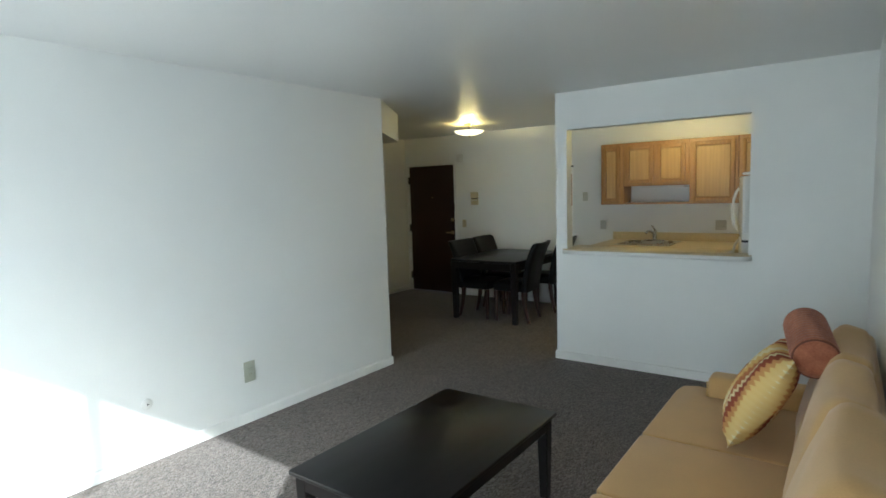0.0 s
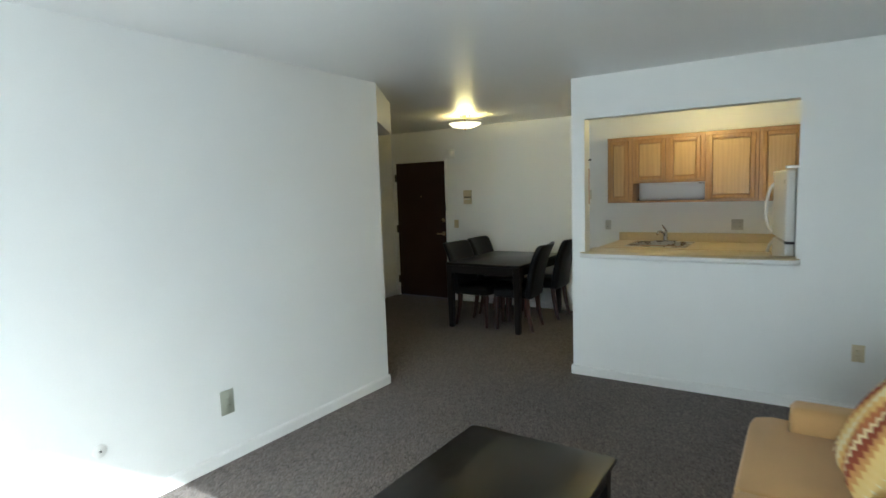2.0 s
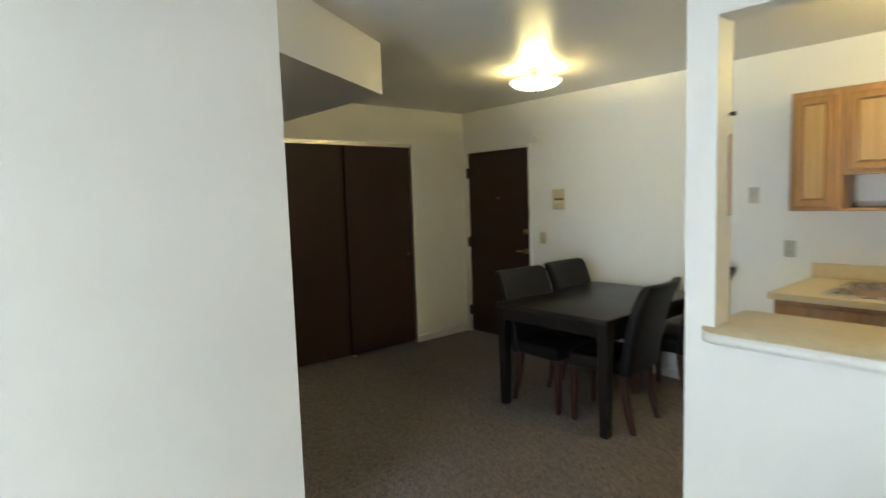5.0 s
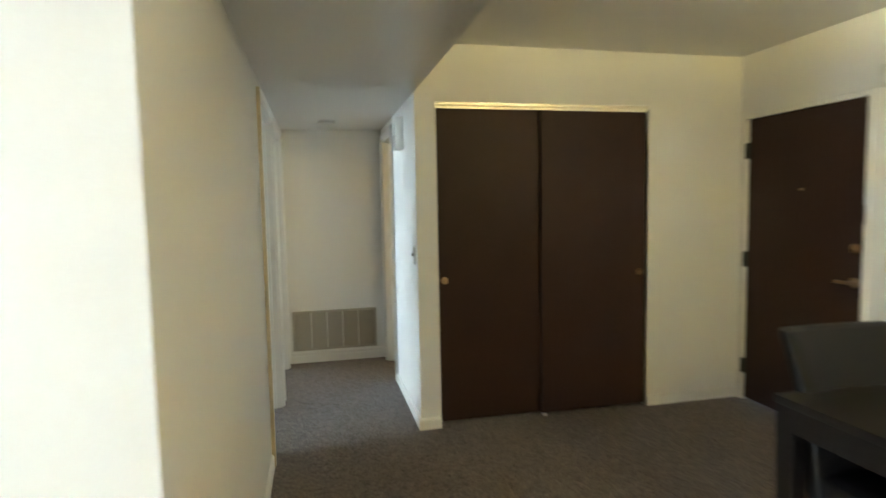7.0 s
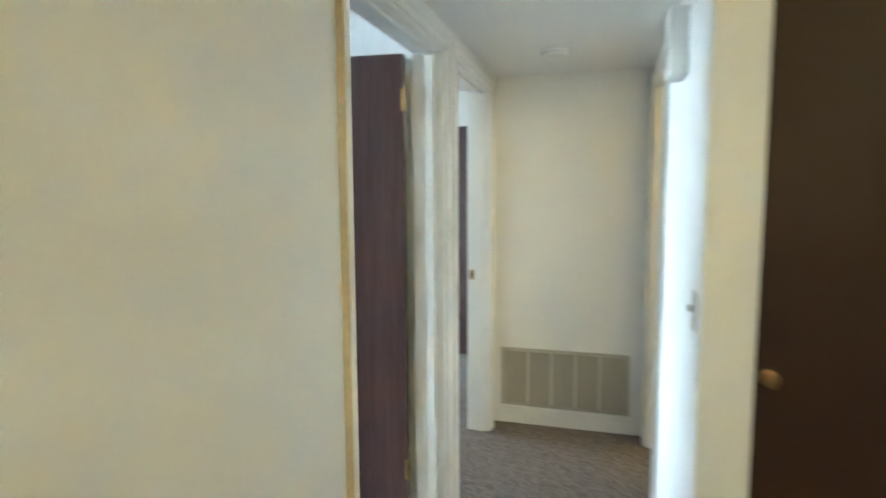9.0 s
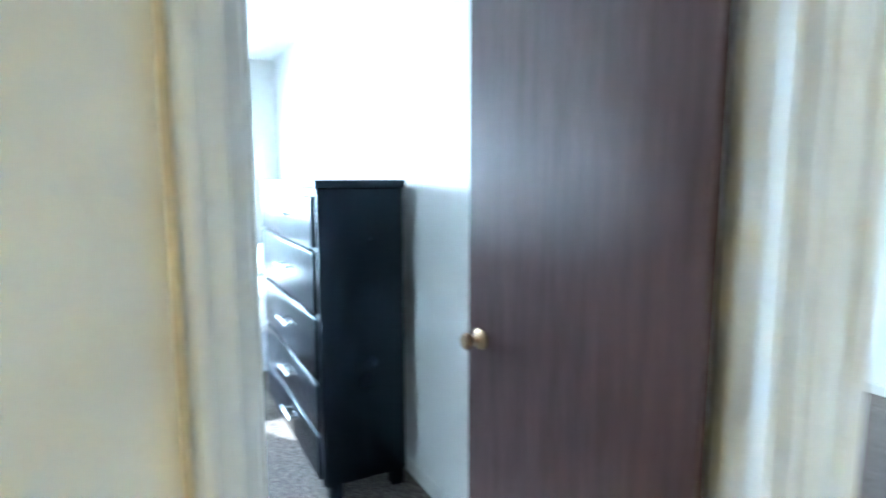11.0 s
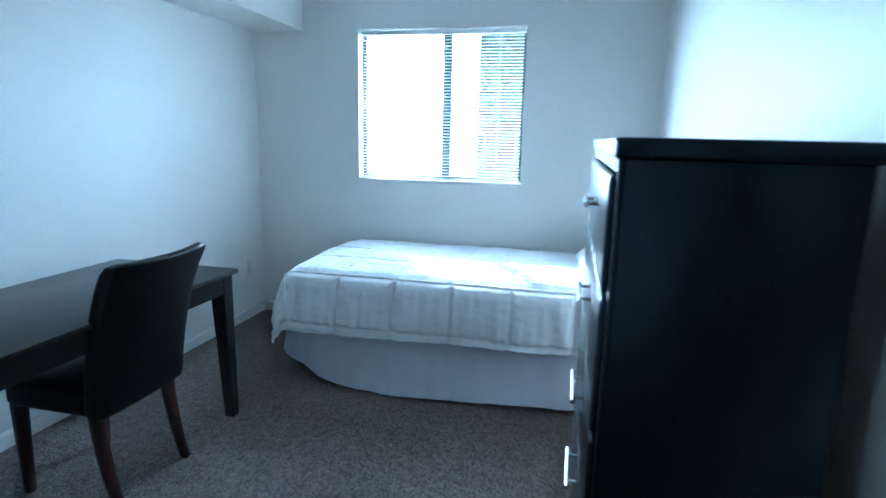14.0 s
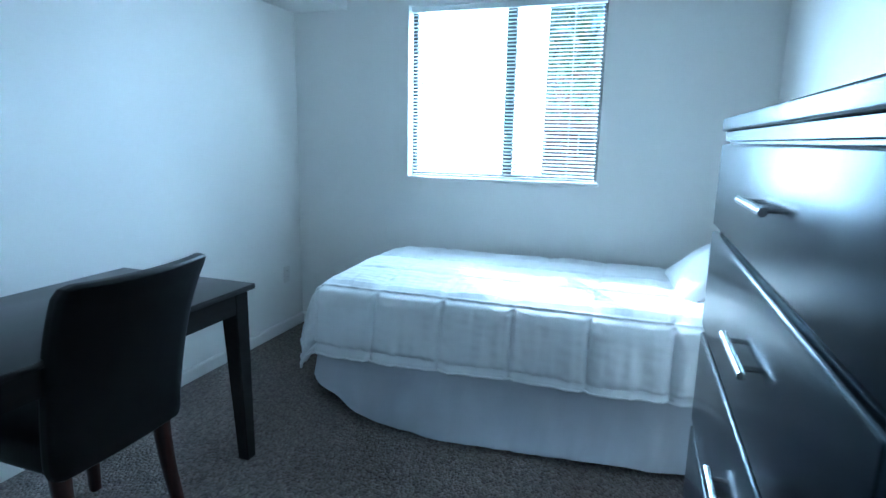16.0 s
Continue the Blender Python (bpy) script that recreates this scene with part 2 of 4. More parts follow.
def stripe_mat():
    """Zigzag knitted bands of cream, gold and rust across the pillow."""
    m = mat("zigzag_knit", (0.7, 0.5, 0.2), 0.9, fine=220, bump=0.3, depth=0.002)
    n, l = m.node_tree.nodes, m.node_tree.links
    p = n["Principled BSDF"]
    tc = n.new("ShaderNodeTexCoord")
    xyz = n.new("ShaderNodeSeparateXYZ")
    l.new(tc.outputs["Object"], xyz.inputs[0])

    def op(kind, a, b=None):
        k = n.new("ShaderNodeMath")
        k.operation = kind
        for i, v in enumerate((a, b)):
            if v is None:
                continue
            if isinstance(v, (int, float)):
                k.inputs[i].default_value = v
            else:
                l.new(v, k.inputs[i])
        return k.outputs[0]

    zig = op("PINGPONG", op("MULTIPLY", xyz.outputs["Z"], 1.0), 0.0135)
    pos = op("ADD", op("MULTIPLY", xyz.outputs["X"], 1.0), op("MULTIPLY", zig, 1.5))
    band = op("FRACT", op("ADD", op("DIVIDE", pos, 0.235), 10.46))
    ramp = n.new("ShaderNodeValToRGB")
    ramp.color_ramp.interpolation = "LINEAR"
    stops = ((0.0, (0.30, 0.065, 0.028)), (0.09, (0.34, 0.08, 0.03)), (0.11, (0.62, 0.30, 0.10)), (0.22, (0.66, 0.34, 0.11)), (0.24, (0.78, 0.56, 0.20)), (0.38, (0.80, 0.60, 0.24)), (0.40, (0.84, 0.73, 0.42)),
             (0.52, (0.84, 0.73, 0.42)), (0.54, (0.78, 0.54, 0.19)), (0.68, (0.74, 0.47, 0.15)), (0.70, (0.55, 0.22, 0.07)), (0.84, (0.45, 0.14, 0.05)), (0.86, (0.80, 0.66, 0.36)), (0.93, (0.80, 0.66, 0.36)), (0.95, (0.30, 0.065, 0.028)))
    el = ramp.color_ramp.elements
    for i, (at, c) in enumerate(stops):
        e = el[i] if i < 2 else el.new(at)
        e.position, e.color = at, (*c, 1)
    l.new(band, ramp.inputs[0])
    l.new(ramp.outputs[0], p.inputs["Base Color"])
    return m


ZIGZAG = stripe_mat()


# ---- building helpers ----
def cuboid(bm, x0, x1, y0, y1, z0, z1, bev=0.0, seg=1, m=None):
    made = bmesh.ops.create_cube(bm, size=1.0)["verts"]
    for v in made:
        v.co = Vector((x0 + (v.co.x + 0.5) * (x1 - x0), y0 + (v.co.y + 0.5) * (y1 - y0), z0 + (v.co.z + 0.5) * (z1 - z0)))
    if bev:
        edges = list({e for v in made for e in v.link_edges})
        made = [v for v in bmesh.ops.bevel(bm, geom=edges, offset=bev, segments=seg, profile=0.5, affect="EDGES", clamp_overlap=True)["verts"]]
    if m is not None:
        bmesh.ops.transform(bm, matrix=m, verts=made)
    return bm


def block(x0, x1, y0, y1, z0, z1, bev=0.0, seg=1, m=None):
    return cuboid(bmesh.new(), x0, x1, y0, y1, z0, z1, bev, seg, m)


def rod(bm, a, b, r0, r1=None, sides=12):
    a, b = Vector(a), Vector(b)
    m = Matrix.Translation((a + b) / 2) @ (b - a).to_track_quat("Z", "Y").to_matrix().to_4x4()
    bmesh.ops.create_cone(bm, cap_ends=True, segments=sides, radius1=r0, radius2=r0 if r1 is None else r1, depth=(b - a).length, matrix=m)
    return bm


def turned(profile, sides=24, m=None):
    """A lathe shape from (radius, height) pairs, about z."""
    bm = bmesh.new()
    rings = []
    for r, z in profile:
        rings.append([bm.verts.new((r * math.cos(2 * math.pi * i / sides), r * math.sin(2 * math.pi * i / sides), z)) for i in range(sides)])
    for lo, hi in zip(rings, rings[1:]):
        for i in range(sides):
            bm.faces.new((lo[i], lo[(i + 1) % sides], hi[(i + 1) % sides], hi[i]))
    bm.faces.new(rings[0][::-1]), bm.faces.new(rings[-1])
    bmesh.ops.remove_doubles(bm, verts=bm.verts, dist=1e-5)
    bmesh.ops.recalc_face_normals(bm, faces=bm.faces)
    if m is not None:
        bmesh.ops.transform(bm, matrix=m, verts=bm.verts)
    return bm


def sheet(nu, nv, f, thick=0.0, closed_u=False):
    """A grid of points f(u, v), u and v from 0 to 1, with thickness."""
    bm = bmesh.new()
    vs = [[bm.verts.new(f(i / nu, j / nv)) for j in range(nv + 1)] for i in range(nu + 1)]
    for i in range(nu):
        for j in range(nv):
            bm.faces.new((vs[i][j], vs[i + 1][j], vs[i + 1][j + 1], vs[i][j + 1]))
    bmesh.ops.recalc_face_normals(bm, faces=bm.faces)
    if thick:
        bmesh.ops.solidify(bm, geom=bm.faces[:], thickness=thick)
    return bm


def puffy(w, d, h, r=0.05, puff=0.02, cuts=7, m=None):
    """A stuffed cushion of that size about its centre."""
    bm = bmesh.new()
    bmesh.ops.create_cube(bm, size=2.0)
    bmesh.ops.subdivide_edges(bm, edges=bm.edges[:], cuts=cuts, use_grid_fill=True)
    half = Vector((w / 2, d / 2, h / 2))
    for v in bm.verts:
        u = v.co.copy()
        p = Vector((u.x * half.x, u.y * half.y, u.z * half.z))
        q = Vector([max(-half[i] + r, min(half[i] - r, p[i])) for i in range(3)])
        away = p - q
        if away.length > 1e-6:
            p = q + away.normalized() * min(r, away.length if away.length < r else r)
        bulge = (1 - u.x ** 2) * (1 - u.y ** 2) * abs(u.z)
        p.z += math.copysign(puff * bulge, u.z) if abs(u.z) > 0.01 else 0
        p.y += math.copysign(puff * 0.4 * (1 - u.x ** 2) * (1 - u.z ** 2), u.y) * abs(u.y)
        p.x += math.copysign(puff * 0.4 * (1 - u.y ** 2) * (1 - u.z ** 2), u.x) * abs(u.x)
        v.co = p
    if m is not None:
        bmesh.ops.transform(bm, matrix=m, verts=bm.verts)
    return bm


def link(name, bm, material, smooth=None):
    me = bpy.data.meshes.new(name)
    if smooth:
        for f in bm.faces:
            f.smooth = True
        for e in bm.edges:
            e.smooth = len(e.link_faces) == 2 and e.calc_face_angle(3.2) < radians(smooth)
    bm.to_mesh(me)
    bm.free()
    me.materials.append(material)
    return new(name, me)


def part(name, bm, material, parent, label="", smooth=40):
    ob = link(name, bm, material, smooth)
    ob.parent = parent
    if label:
        tagged(ob, label)
    return ob


def thing(name, label, category, m=None, group=""):
    ob = new(name)
    ob.empty_display_size = 0.1
    ob.matrix_world = m or Matrix.Identity(4)
    return tagged(ob, label, category, group)


def structure(name, bm, material, label="", category="", smooth=None):
    return tagged(link(name, bm, material, smooth), label, category, kind="structure")


def wall(name, axis, a0, a1, t0, t1, z0=0.0, z1=2.44, openings=(), material=None, label="smooth off-white painted wall"):
    """A wall that runs along an axis from a0 to a1, between t0 and t1 across, with openings (from, to, bottom, top) through it."""
    bm = bmesh.new()
    cuts = sorted(openings)
    at = a0

    def put(p, q, lo, hi):
        if q - p > 1e-4 and hi - lo > 1e-4:
            cuboid(bm, *((p, q, t0, t1) if axis == "x" else (t0, t1, p, q)), lo, hi)

    for p, q, lo, hi in cuts:
        put(at, p, z0, z1)
        put(p, q, z0, lo)
        put(p, q, hi, z1)
        at = q
    put(at, a1, z0, z1)
    return structure(name, bm, material or PAINT, label, "wall")


def baseboard(axis, a0, a1, face, out, parent_label="white painted wooden baseboard", h=0.075):
    """A skirting strip with a rounded top edge on the face of a wall; out: +1 or -1, the way the face looks."""
    bm = bmesh.new()
    prof = [(0, 0), (0.013, 0), (0.013, h - 0.014), (0.009, h - 0.005), (0.003, h), (0, h)]
    ends = []
    for a in (a0, a1):
        ring = []
        for d, z in prof:
            c = (a, face + out * d, z) if axis == "x" else (face + out * d, a, z)
            ring.append(bm.verts.new(c))
        ends.append(ring)
    k = len(prof)
    for i in range(k):
        bm.faces.new((ends[0][i], ends[0][(i + 1) % k], ends[1][(i + 1) % k], ends[1][i]))
    bm.faces.new(ends[0]), bm.faces.new(ends[1][::-1])
    bmesh.ops.recalc_face_normals(bm, faces=bm.faces)
    return structure("baseboard", bm, TRIM, parent_label, "baseboard")


def casing(axis, a0, a1, top, face, out, name="trim", w=0.058, d=0.016, bands=()):
    """Moulded door casing round an opening from a0 to a1 on one face of a wall."""
    bm = bmesh.new()

    def stick(p, q, lo, hi, deep):
        f0, f1 = sorted((face, face + out * deep))
        cuboid(bm, *((p, q, f0, f1) if axis == "x" else (f0, f1, p, q)), lo, hi, 0.004, 2)

    for p, q in ((a0 - w, a0), (a1, a1 + w)):
        stick(p, q, 0, top, d)
        inner = (p + 0.006, q - w * 0.52) if p < a0 else (p + w * 0.52, q - 0.006)
        stick(inner[0], inner[1], 0, top, d + 0.005)
    stick(a0 - w, a1 + w, top, top + w, d)
    stick(a0 - w + 0.006, a1 + w - 0.006, top + 0.028, top + w - 0.006, d + 0.005)
    # added outer strips, coloured as the casing edge looks in warm lamplight
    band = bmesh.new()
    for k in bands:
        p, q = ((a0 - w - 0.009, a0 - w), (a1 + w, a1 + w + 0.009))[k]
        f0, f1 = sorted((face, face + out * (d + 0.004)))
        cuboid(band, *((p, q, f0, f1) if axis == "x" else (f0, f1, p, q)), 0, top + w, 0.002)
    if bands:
        structure("trim", band, WARM_EDGE, "thin edge band of the door casing, warm lamplight in its colour", "trim")
    return structure(name, bm, TRIM, "white painted moulded door casing", "trim", 40)


def jamb_lining(axis, a0, a1, top, t0, t1, stop_at):
    """The boards that line a doorway, with the stop that the door closes against."""
    bm = bmesh.new()

    def stick(p, q, f0, f1, lo, hi):
        cuboid(bm, *((p, q, f0, f1) if axis == "x" else (f0, f1, p, q)), lo, hi, 0.002)

    stick(a0 - 0.001, a0 + 0.016, t0 - 0.002, t1 + 0.002, 0, top)
    stick(a1 - 0.016, a1 + 0.001, t0 - 0.002, t1 + 0.002, 0, top)
    stick(a0, a1, t0 - 0.002, t1 + 0.002, top - 0.016, top + 0.001)
    stick(a0 + 0.016, a0 + 0.028, stop_at - 0.018, stop_at + 0.018, 0, top - 0.016)
    stick(a1 - 0.028, a1 - 0.016, stop_at - 0.018, stop_at + 0.018, 0, top - 0.016)
    stick(a0 + 0.016, a1 - 0.016, stop_at - 0.018, stop_at + 0.018, top - 0.028, top - 0.016)
    return structure("trim", bm, TRIM, "white painted door jamb with stop", "trim", 40)


# ---- the plan ----
HIGH = 2.44
LOW = 2.145
HALL_N, HALL_END, CLOSET_X, NORTH = 0.903, -4.251, -2.42, 3.257
EAST, SOUTH = 3.565, -4.69
BED_E, BED_W = -0.24, -3.165
NOOK_X, NOOK_Y = -2.168, -0.935

structure("floor", block(-6.5, 3.8, -4.85, 3.5, -0.15, 0), CARPET, "grey-brown loop pile carpet", "carpet")
structure("ceiling", block(-6.5, 3.8, -4.85, 3.5, HIGH, HIGH + 0.12), CEIL, "smooth white painted ceiling", "ceiling")
bm = bmesh.new()
rings = [[bm.verts.new((x, y, z)) for x, y in ((HALL_END, 0.0), (-0.002, 0.0), (-0.57, HALL_N), (HALL_END, HALL_N))] for z in (LOW, HIGH)]
for i in range(4):
    bm.faces.new((rings[0][i], rings[0][(i + 1) % 4], rings[1][(i + 1) % 4], rings[1][i]))
bm.faces.new(rings[0][::-1]), bm.faces.new(rings[1])
structure("ceiling_hall", bm, CEIL, "lowered white hall ceiling with a boxed end", "ceiling")
structure("ceiling_bedroom_soffit", block(-0.637, BED_E, SOUTH, NOOK_Y - 0.1, 2.152, HIGH), PAINT, "white boxed soffit along the bedroom wall", "soffit")

wall("wall_living_west", "y", SOUTH, 0.0, BED_E, 0.0)
wall("wall_hall_south", "x", -6.4, BED_E, -0.13, 0.0, openings=((-3.10, -2.176, 0, 2.045), (-4.08, -3.28, 0, 2.045)))
wall("wall_hall_end", "y", 0.0, 2.7, HALL_END - 0.12, HALL_END)
wall("wall_hall_north", "x", HALL_END, CLOSET_X - 0.12, HALL_N, HALL_N + 0.11, openings=((-4.10, -3.50, 0, 2.03),))
wall("wall_closet", "y", HALL_N, NORTH, CLOSET_X - 0.12, CLOSET_X, openings=((1.036, 2.519, 0, 2.085),))
wall("wall_closet_back", "y", HALL_N + 0.11, 2.7, -3.2, -3.1)
wall("wall_closet_side", "x", HALL_END, CLOSET_X - 0.12, 2.7, 2.8)
wall("wall_north", "x", -2.54, EAST + 0.12, NORTH, NORTH + 0.12, openings=((-2.39, -1.44, 0, 2.03),))
wall("wall_east", "y", SOUTH, NORTH, EAST, EAST + 0.12)
wall("wall_kitchen", "x", 1.25, EAST, 0.943, 1.063, openings=((1.358, 2.823, 1.0, 2.112),))
wall("wall_south", "x", -6.4, EAST + 0.12, SOUTH - 0.14, SOUTH, openings=((0.4, 2.88, 0.02, 2.11), (-2.272, -1.07, 1.10, 2.156), (-5.5, -4.3, 1.1, 2.15)))
wall("wall_bedroom_west", "y", SOUTH, -0.13, BED_W - 0.1, BED_W)
wall("wall_bedroom_nook", "y", NOOK_Y, -0.13, NOOK_X, NOOK_X + 0.1)
wall("wall_bedroom_closet", "x", NOOK_X + 0.1, BED_E, NOOK_Y, NOOK_Y + 0.1)
wall("wall_far_room_west", "y", SOUTH, -0.13, -6.4, -6.28)

# skirting
baseboard("y", SOUTH, 0.013, 0.0, 1)
baseboard("x", -2.147, 0.0, 0.0, 1)
baseboard("x", 1.237, EAST, 0.943, -1)
baseboard("y", 0.943, 1.063, 1.25, -1)
baseboard("x", -1.40, 1.0, NORTH, -1)
baseboard("y", 2.519, NORTH, CLOSET_X, 1)
baseboard("y", HALL_N - 0.013, 1.036, CLOSET_X, 1)
baseboard("x", -3.44, CLOSET_X, HALL_N, -1)
baseboard("y", 0.0, HALL_N, HALL_END, 1)
baseboard("y", SOUTH, NOOK_Y, BED_E, -1)
baseboard("x", BED_W, BED_E, SOUTH, 1)
baseboard("y", SOUTH, -0.13, BED_W, 1)
baseboard("y", NOOK_Y - 0.013, -0.13, NOOK_X, -1)
baseboard("y", SOUTH, -0.13, -6.28, 1)
baseboard("y", SOUTH, NORTH, EAST, -1)

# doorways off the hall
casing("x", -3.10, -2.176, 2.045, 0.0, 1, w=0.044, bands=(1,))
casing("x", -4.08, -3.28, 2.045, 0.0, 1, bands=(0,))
casing("x", -4.10, -3.50, 2.03, HALL_N, -1)
jamb_lining("x", -3.10, -2.176, 2.045, -0.13, 0.0, -0.055)
jamb_lining("x", -4.08, -3.28, 2.045, -0.13, 0.0, -0.055)
jamb_lining("x", -4.10, -3.50, 2.03, HALL_N, HALL_N + 0.11, HALL_N + 0.06)
casing("x", -3.10, -2.176, 2.045, -0.13, -1, w=0.044)


# ---- windows and what lies outside ----
def glass_pane(name, bm, parent):
    ob = part(name, bm, GLASS, parent, smooth=None)
    ob.visible_shadow = False
    return ob


def sliding_window(name, x0, x1, z0, z1):
    w = tagged(thing(name, "two-pane sliding window in a dark bronze frame", "window"), kind="structure")
    y0, y1 = SOUTH - 0.125, SOUTH - 0.085
    mid = (x0 + x1) / 2 - 0.04
    bm = bmesh.new()
    for a in ((x0, x0 + 0.03, z0, z1), (x1 - 0.03, x1, z0, z1), (x0 + 0.03, x1 - 0.03, z0, z0 + 0.03), (x0 + 0.03, x1 - 0.03, z1 - 0.03, z1)):
        cuboid(bm, a[0], a[1], y0, y1, a[2], a[3], 0.003)
    part("window_frame", bm, BRONZE, w)
    part("meeting_stile", block(mid - 0.03, mid + 0.03, y0 + 0.002, y1 + 0.012, z0 + 0.03, z1 - 0.03, 0.004), BRONZE, w)
    glass_pane("pane", block(x0 + 0.03, mid - 0.03, y0 + 0.010, y0 + 0.014, z0 + 0.03, z1 - 0.03), w)
    glass_pane("pane", block(mid + 0.03, x1 - 0.03, y0 + 0.024, y0 + 0.028, z0 + 0.03, z1 - 0.03), w)
    part("window_sill", block(x0 - 0.012, x1 + 0.012, SOUTH - 0.085, SOUTH + 0.016, z0 - 0.018, z0 + 0.004, 0.004, 2), TRIM, w)
    return w


sliding_window("window_1", -2.272, -1.07, 1.10, 2.156)
sliding_window("window_2", -5.5, -4.3, 1.1, 2.15)

patio = tagged(thing("patio_door", "sliding glass patio door in a white frame", "patio door"), kind="structure")
bm = bmesh.new()
for a in ((0.4, 0.45, 0.02, 2.11), (2.83, 2.88, 0.02, 2.11), (0.45, 2.83, 0.02, 0.07), (0.45, 2.83, 2.06, 2.11)):
    cuboid(bm, a[0], a[1], SOUTH - 0.10, SOUTH - 0.04, a[2], a[3], 0.004)
part("frame", bm, TRIM, patio)
part("meeting_stile", block(1.485, 1.53, SOUTH - 0.085, SOUTH - 0.055, 0.07, 2.06, 0.004), TRIM, patio)
glass_pane("pane", block(0.45, 1.485, SOUTH - 0.082, SOUTH - 0.077, 0.07, 2.06), patio)
glass_pane("pane", block(1.53, 2.83, SOUTH - 0.065, SOUTH - 0.06, 0.07, 2.06), patio)

blind = thing("venetian_blind", "white aluminium mini blind with open slats in the window", "window blind")
BX0, BX1 = -2.262, -1.08
part("headrail", block(BX0, BX1, SOUTH - 0.062, SOUTH - 0.028, 2.118, 2.150, 0.004), SLAT, blind)
slat_me = None
count = 46
for i in range(count):
    z = 1.135 + i * (2.105 - 1.135) / (count - 1)
    if slat_me is None:
        prof = [(-0.0125, -0.002), (-0.006, 0.001), (0.0, 0.002), (0.006, 0.001), (0.0125, -0.002)]
        bm = sheet(1, 4, lambda u, v: Vector((BX0 + 0.01 + u * (BX1 - BX0 - 0.02), prof[round(v * 4)][0], prof[round(v * 4)][1])), 0.0006)
        bmesh.ops.rotate(bm, cent=(0, 0, 0), matrix=Matrix.Rotation(radians(-21), 3, "X"), verts=bm.verts)
        ob = part("slat", bm, SLAT, blind)
        slat_me = ob.data
    else:
        ob = new("slat", slat_me)
        ob.parent = blind
    ob.location = (0, SOUTH - 0.045, z)
part("bottom_rail", block(BX0 + 0.008, BX1 - 0.008, SOUTH - 0.057, SOUTH - 0.033, 1.107, 1.120, 0.003), SLAT, blind)
for x in (-1.25, -1.67, -2.09):
    part("ladder_cord", rod(rod(bmesh.new(), (x, SOUTH - 0.031, 1.12), (x, SOUTH - 0.031, 2.12), 0.0012, sides=6), (x, SOUTH - 0.059, 1.12), (x, SOUTH - 0.059, 2.12), 0.0012, sides=6), SLAT, blind)
part("tilt_wand", rod(bmesh.new(), (-1.16, SOUTH - 0.02, 1.45), (-1.16, SOUTH - 0.02, 2.115), 0.004, sides=8), SLAT, blind)

structure("ground", block(-300, 300, -400, SOUTH - 0.14, -0.9, -0.5), GRASS, "mown lawn outside the windows", "lawn")


def tree(x, y, h, crown, seed):
    rnd = random.Random(seed)
    t = thing("tree", "leafy green tree on the lawn", "tree", pose(x, y, -0.5), "trees outside")
    bm = rod(bmesh.new(), (0, 0, 0), (0.05, 0, h * 0.55), 0.16, 0.09, 10)
    for k in range(7):
        a = k * 0.9 + rnd.random()
        z = h * (0.35 + 0.05 * k)
        rod(bm, (0.03, 0, z), (crown * 0.6 * math.cos(a), crown * 0.6 * math.sin(a), z + h * 0.22), 0.06, 0.02, 7)
    part("trunk", bm, BARK, t)
    bm = bmesh.new()
    for k in range(1400):
        a, e, r = rnd.uniform(0, 6.28), rnd.uniform(-0.9, 1.0), crown * rnd.random() ** 0.4
        c = Vector((math.cos(a) * math.cos(e) * r, math.sin(a) * math.cos(e) * r, h * 0.72 + math.sin(e) * r * 0.9 + rnd.uniform(-0.2, 0.2)))
        c.x += 0.35 * math.sin(c.z * 2.1)
        n = Vector((rnd.uniform(-1, 1), rnd.uniform(-1, 1), rnd.uniform(-1, 1))).normalized()
        s = rnd.uniform(0.07, 0.15)
        u = n.orthogonal().normalized() * s
        w = n.cross(u)
        vs = [bm.verts.new(c + p) for p in (u * 1.4, w * 0.7, -u * 1.4, -w * 0.7)]
        bm.faces.new(vs)
    part("crown", bm, LEAF, t, smooth=None)
    return t


tree(-0.6, -11.5, 5.0, 1.7, 3)
tree(-3.6, -15.0, 4.0, 1.5, 5)

house = thing("apartment_building", "red brick apartment building with grey roof across the lawn", "building", pose(-4, -34, -0.5))
part("wall", block(-14, 9, -5, 0, 0, 6.2), BRICK, house, smooth=None)
bm = bmesh.new()
ends = [[bm.verts.new((x, y, z)) for y, z in ((-5.4, 6.2), (0.4, 6.2), (0.4, 6.35), (-2.5, 8.2), (-5.4, 6.35))] for x in (-14.4, 9.4)]
bm.faces.new(ends[0]), bm.faces.new(ends[1][::-1])
for i in range(5):
    bm.faces.new((ends[0][i], ends[0][(i + 1) % 5], ends[1][(i + 1) % 5], ends[1][i]))
bmesh.ops.recalc_face_normals(bm, faces=bm.faces)
part("roof", bm, ROOF, house, smooth=None)
for i in range(7):
    for z in (1.0, 3.9):
        w = part("window", block(-12.6 + i * 3.2, -11.2 + i * 3.2, -0.03, 0.05, z, z + 1.3, 0.02), TRIM, house)
        part("pane", block(-12.5 + i * 3.2, -11.3 + i * 3.2, 0.02, 0.056, z + 0.1, z + 1.2), DARKGLASS, w)


# ---- doors ----
def round_knob(parent, m):
    return part("door_knob", turned([(0.0, 0), (0.033, 0), (0.033, 0.006), (0.026, 0.011), (0.011, 0.014), (0.011, 0.030), (0.020, 0.036), (0.027, 0.046), (0.027, 0.056), (0.021, 0.063), (0.0, 0.064)],
                                 20, m), BRASS, parent, "round brass knob on a rose")


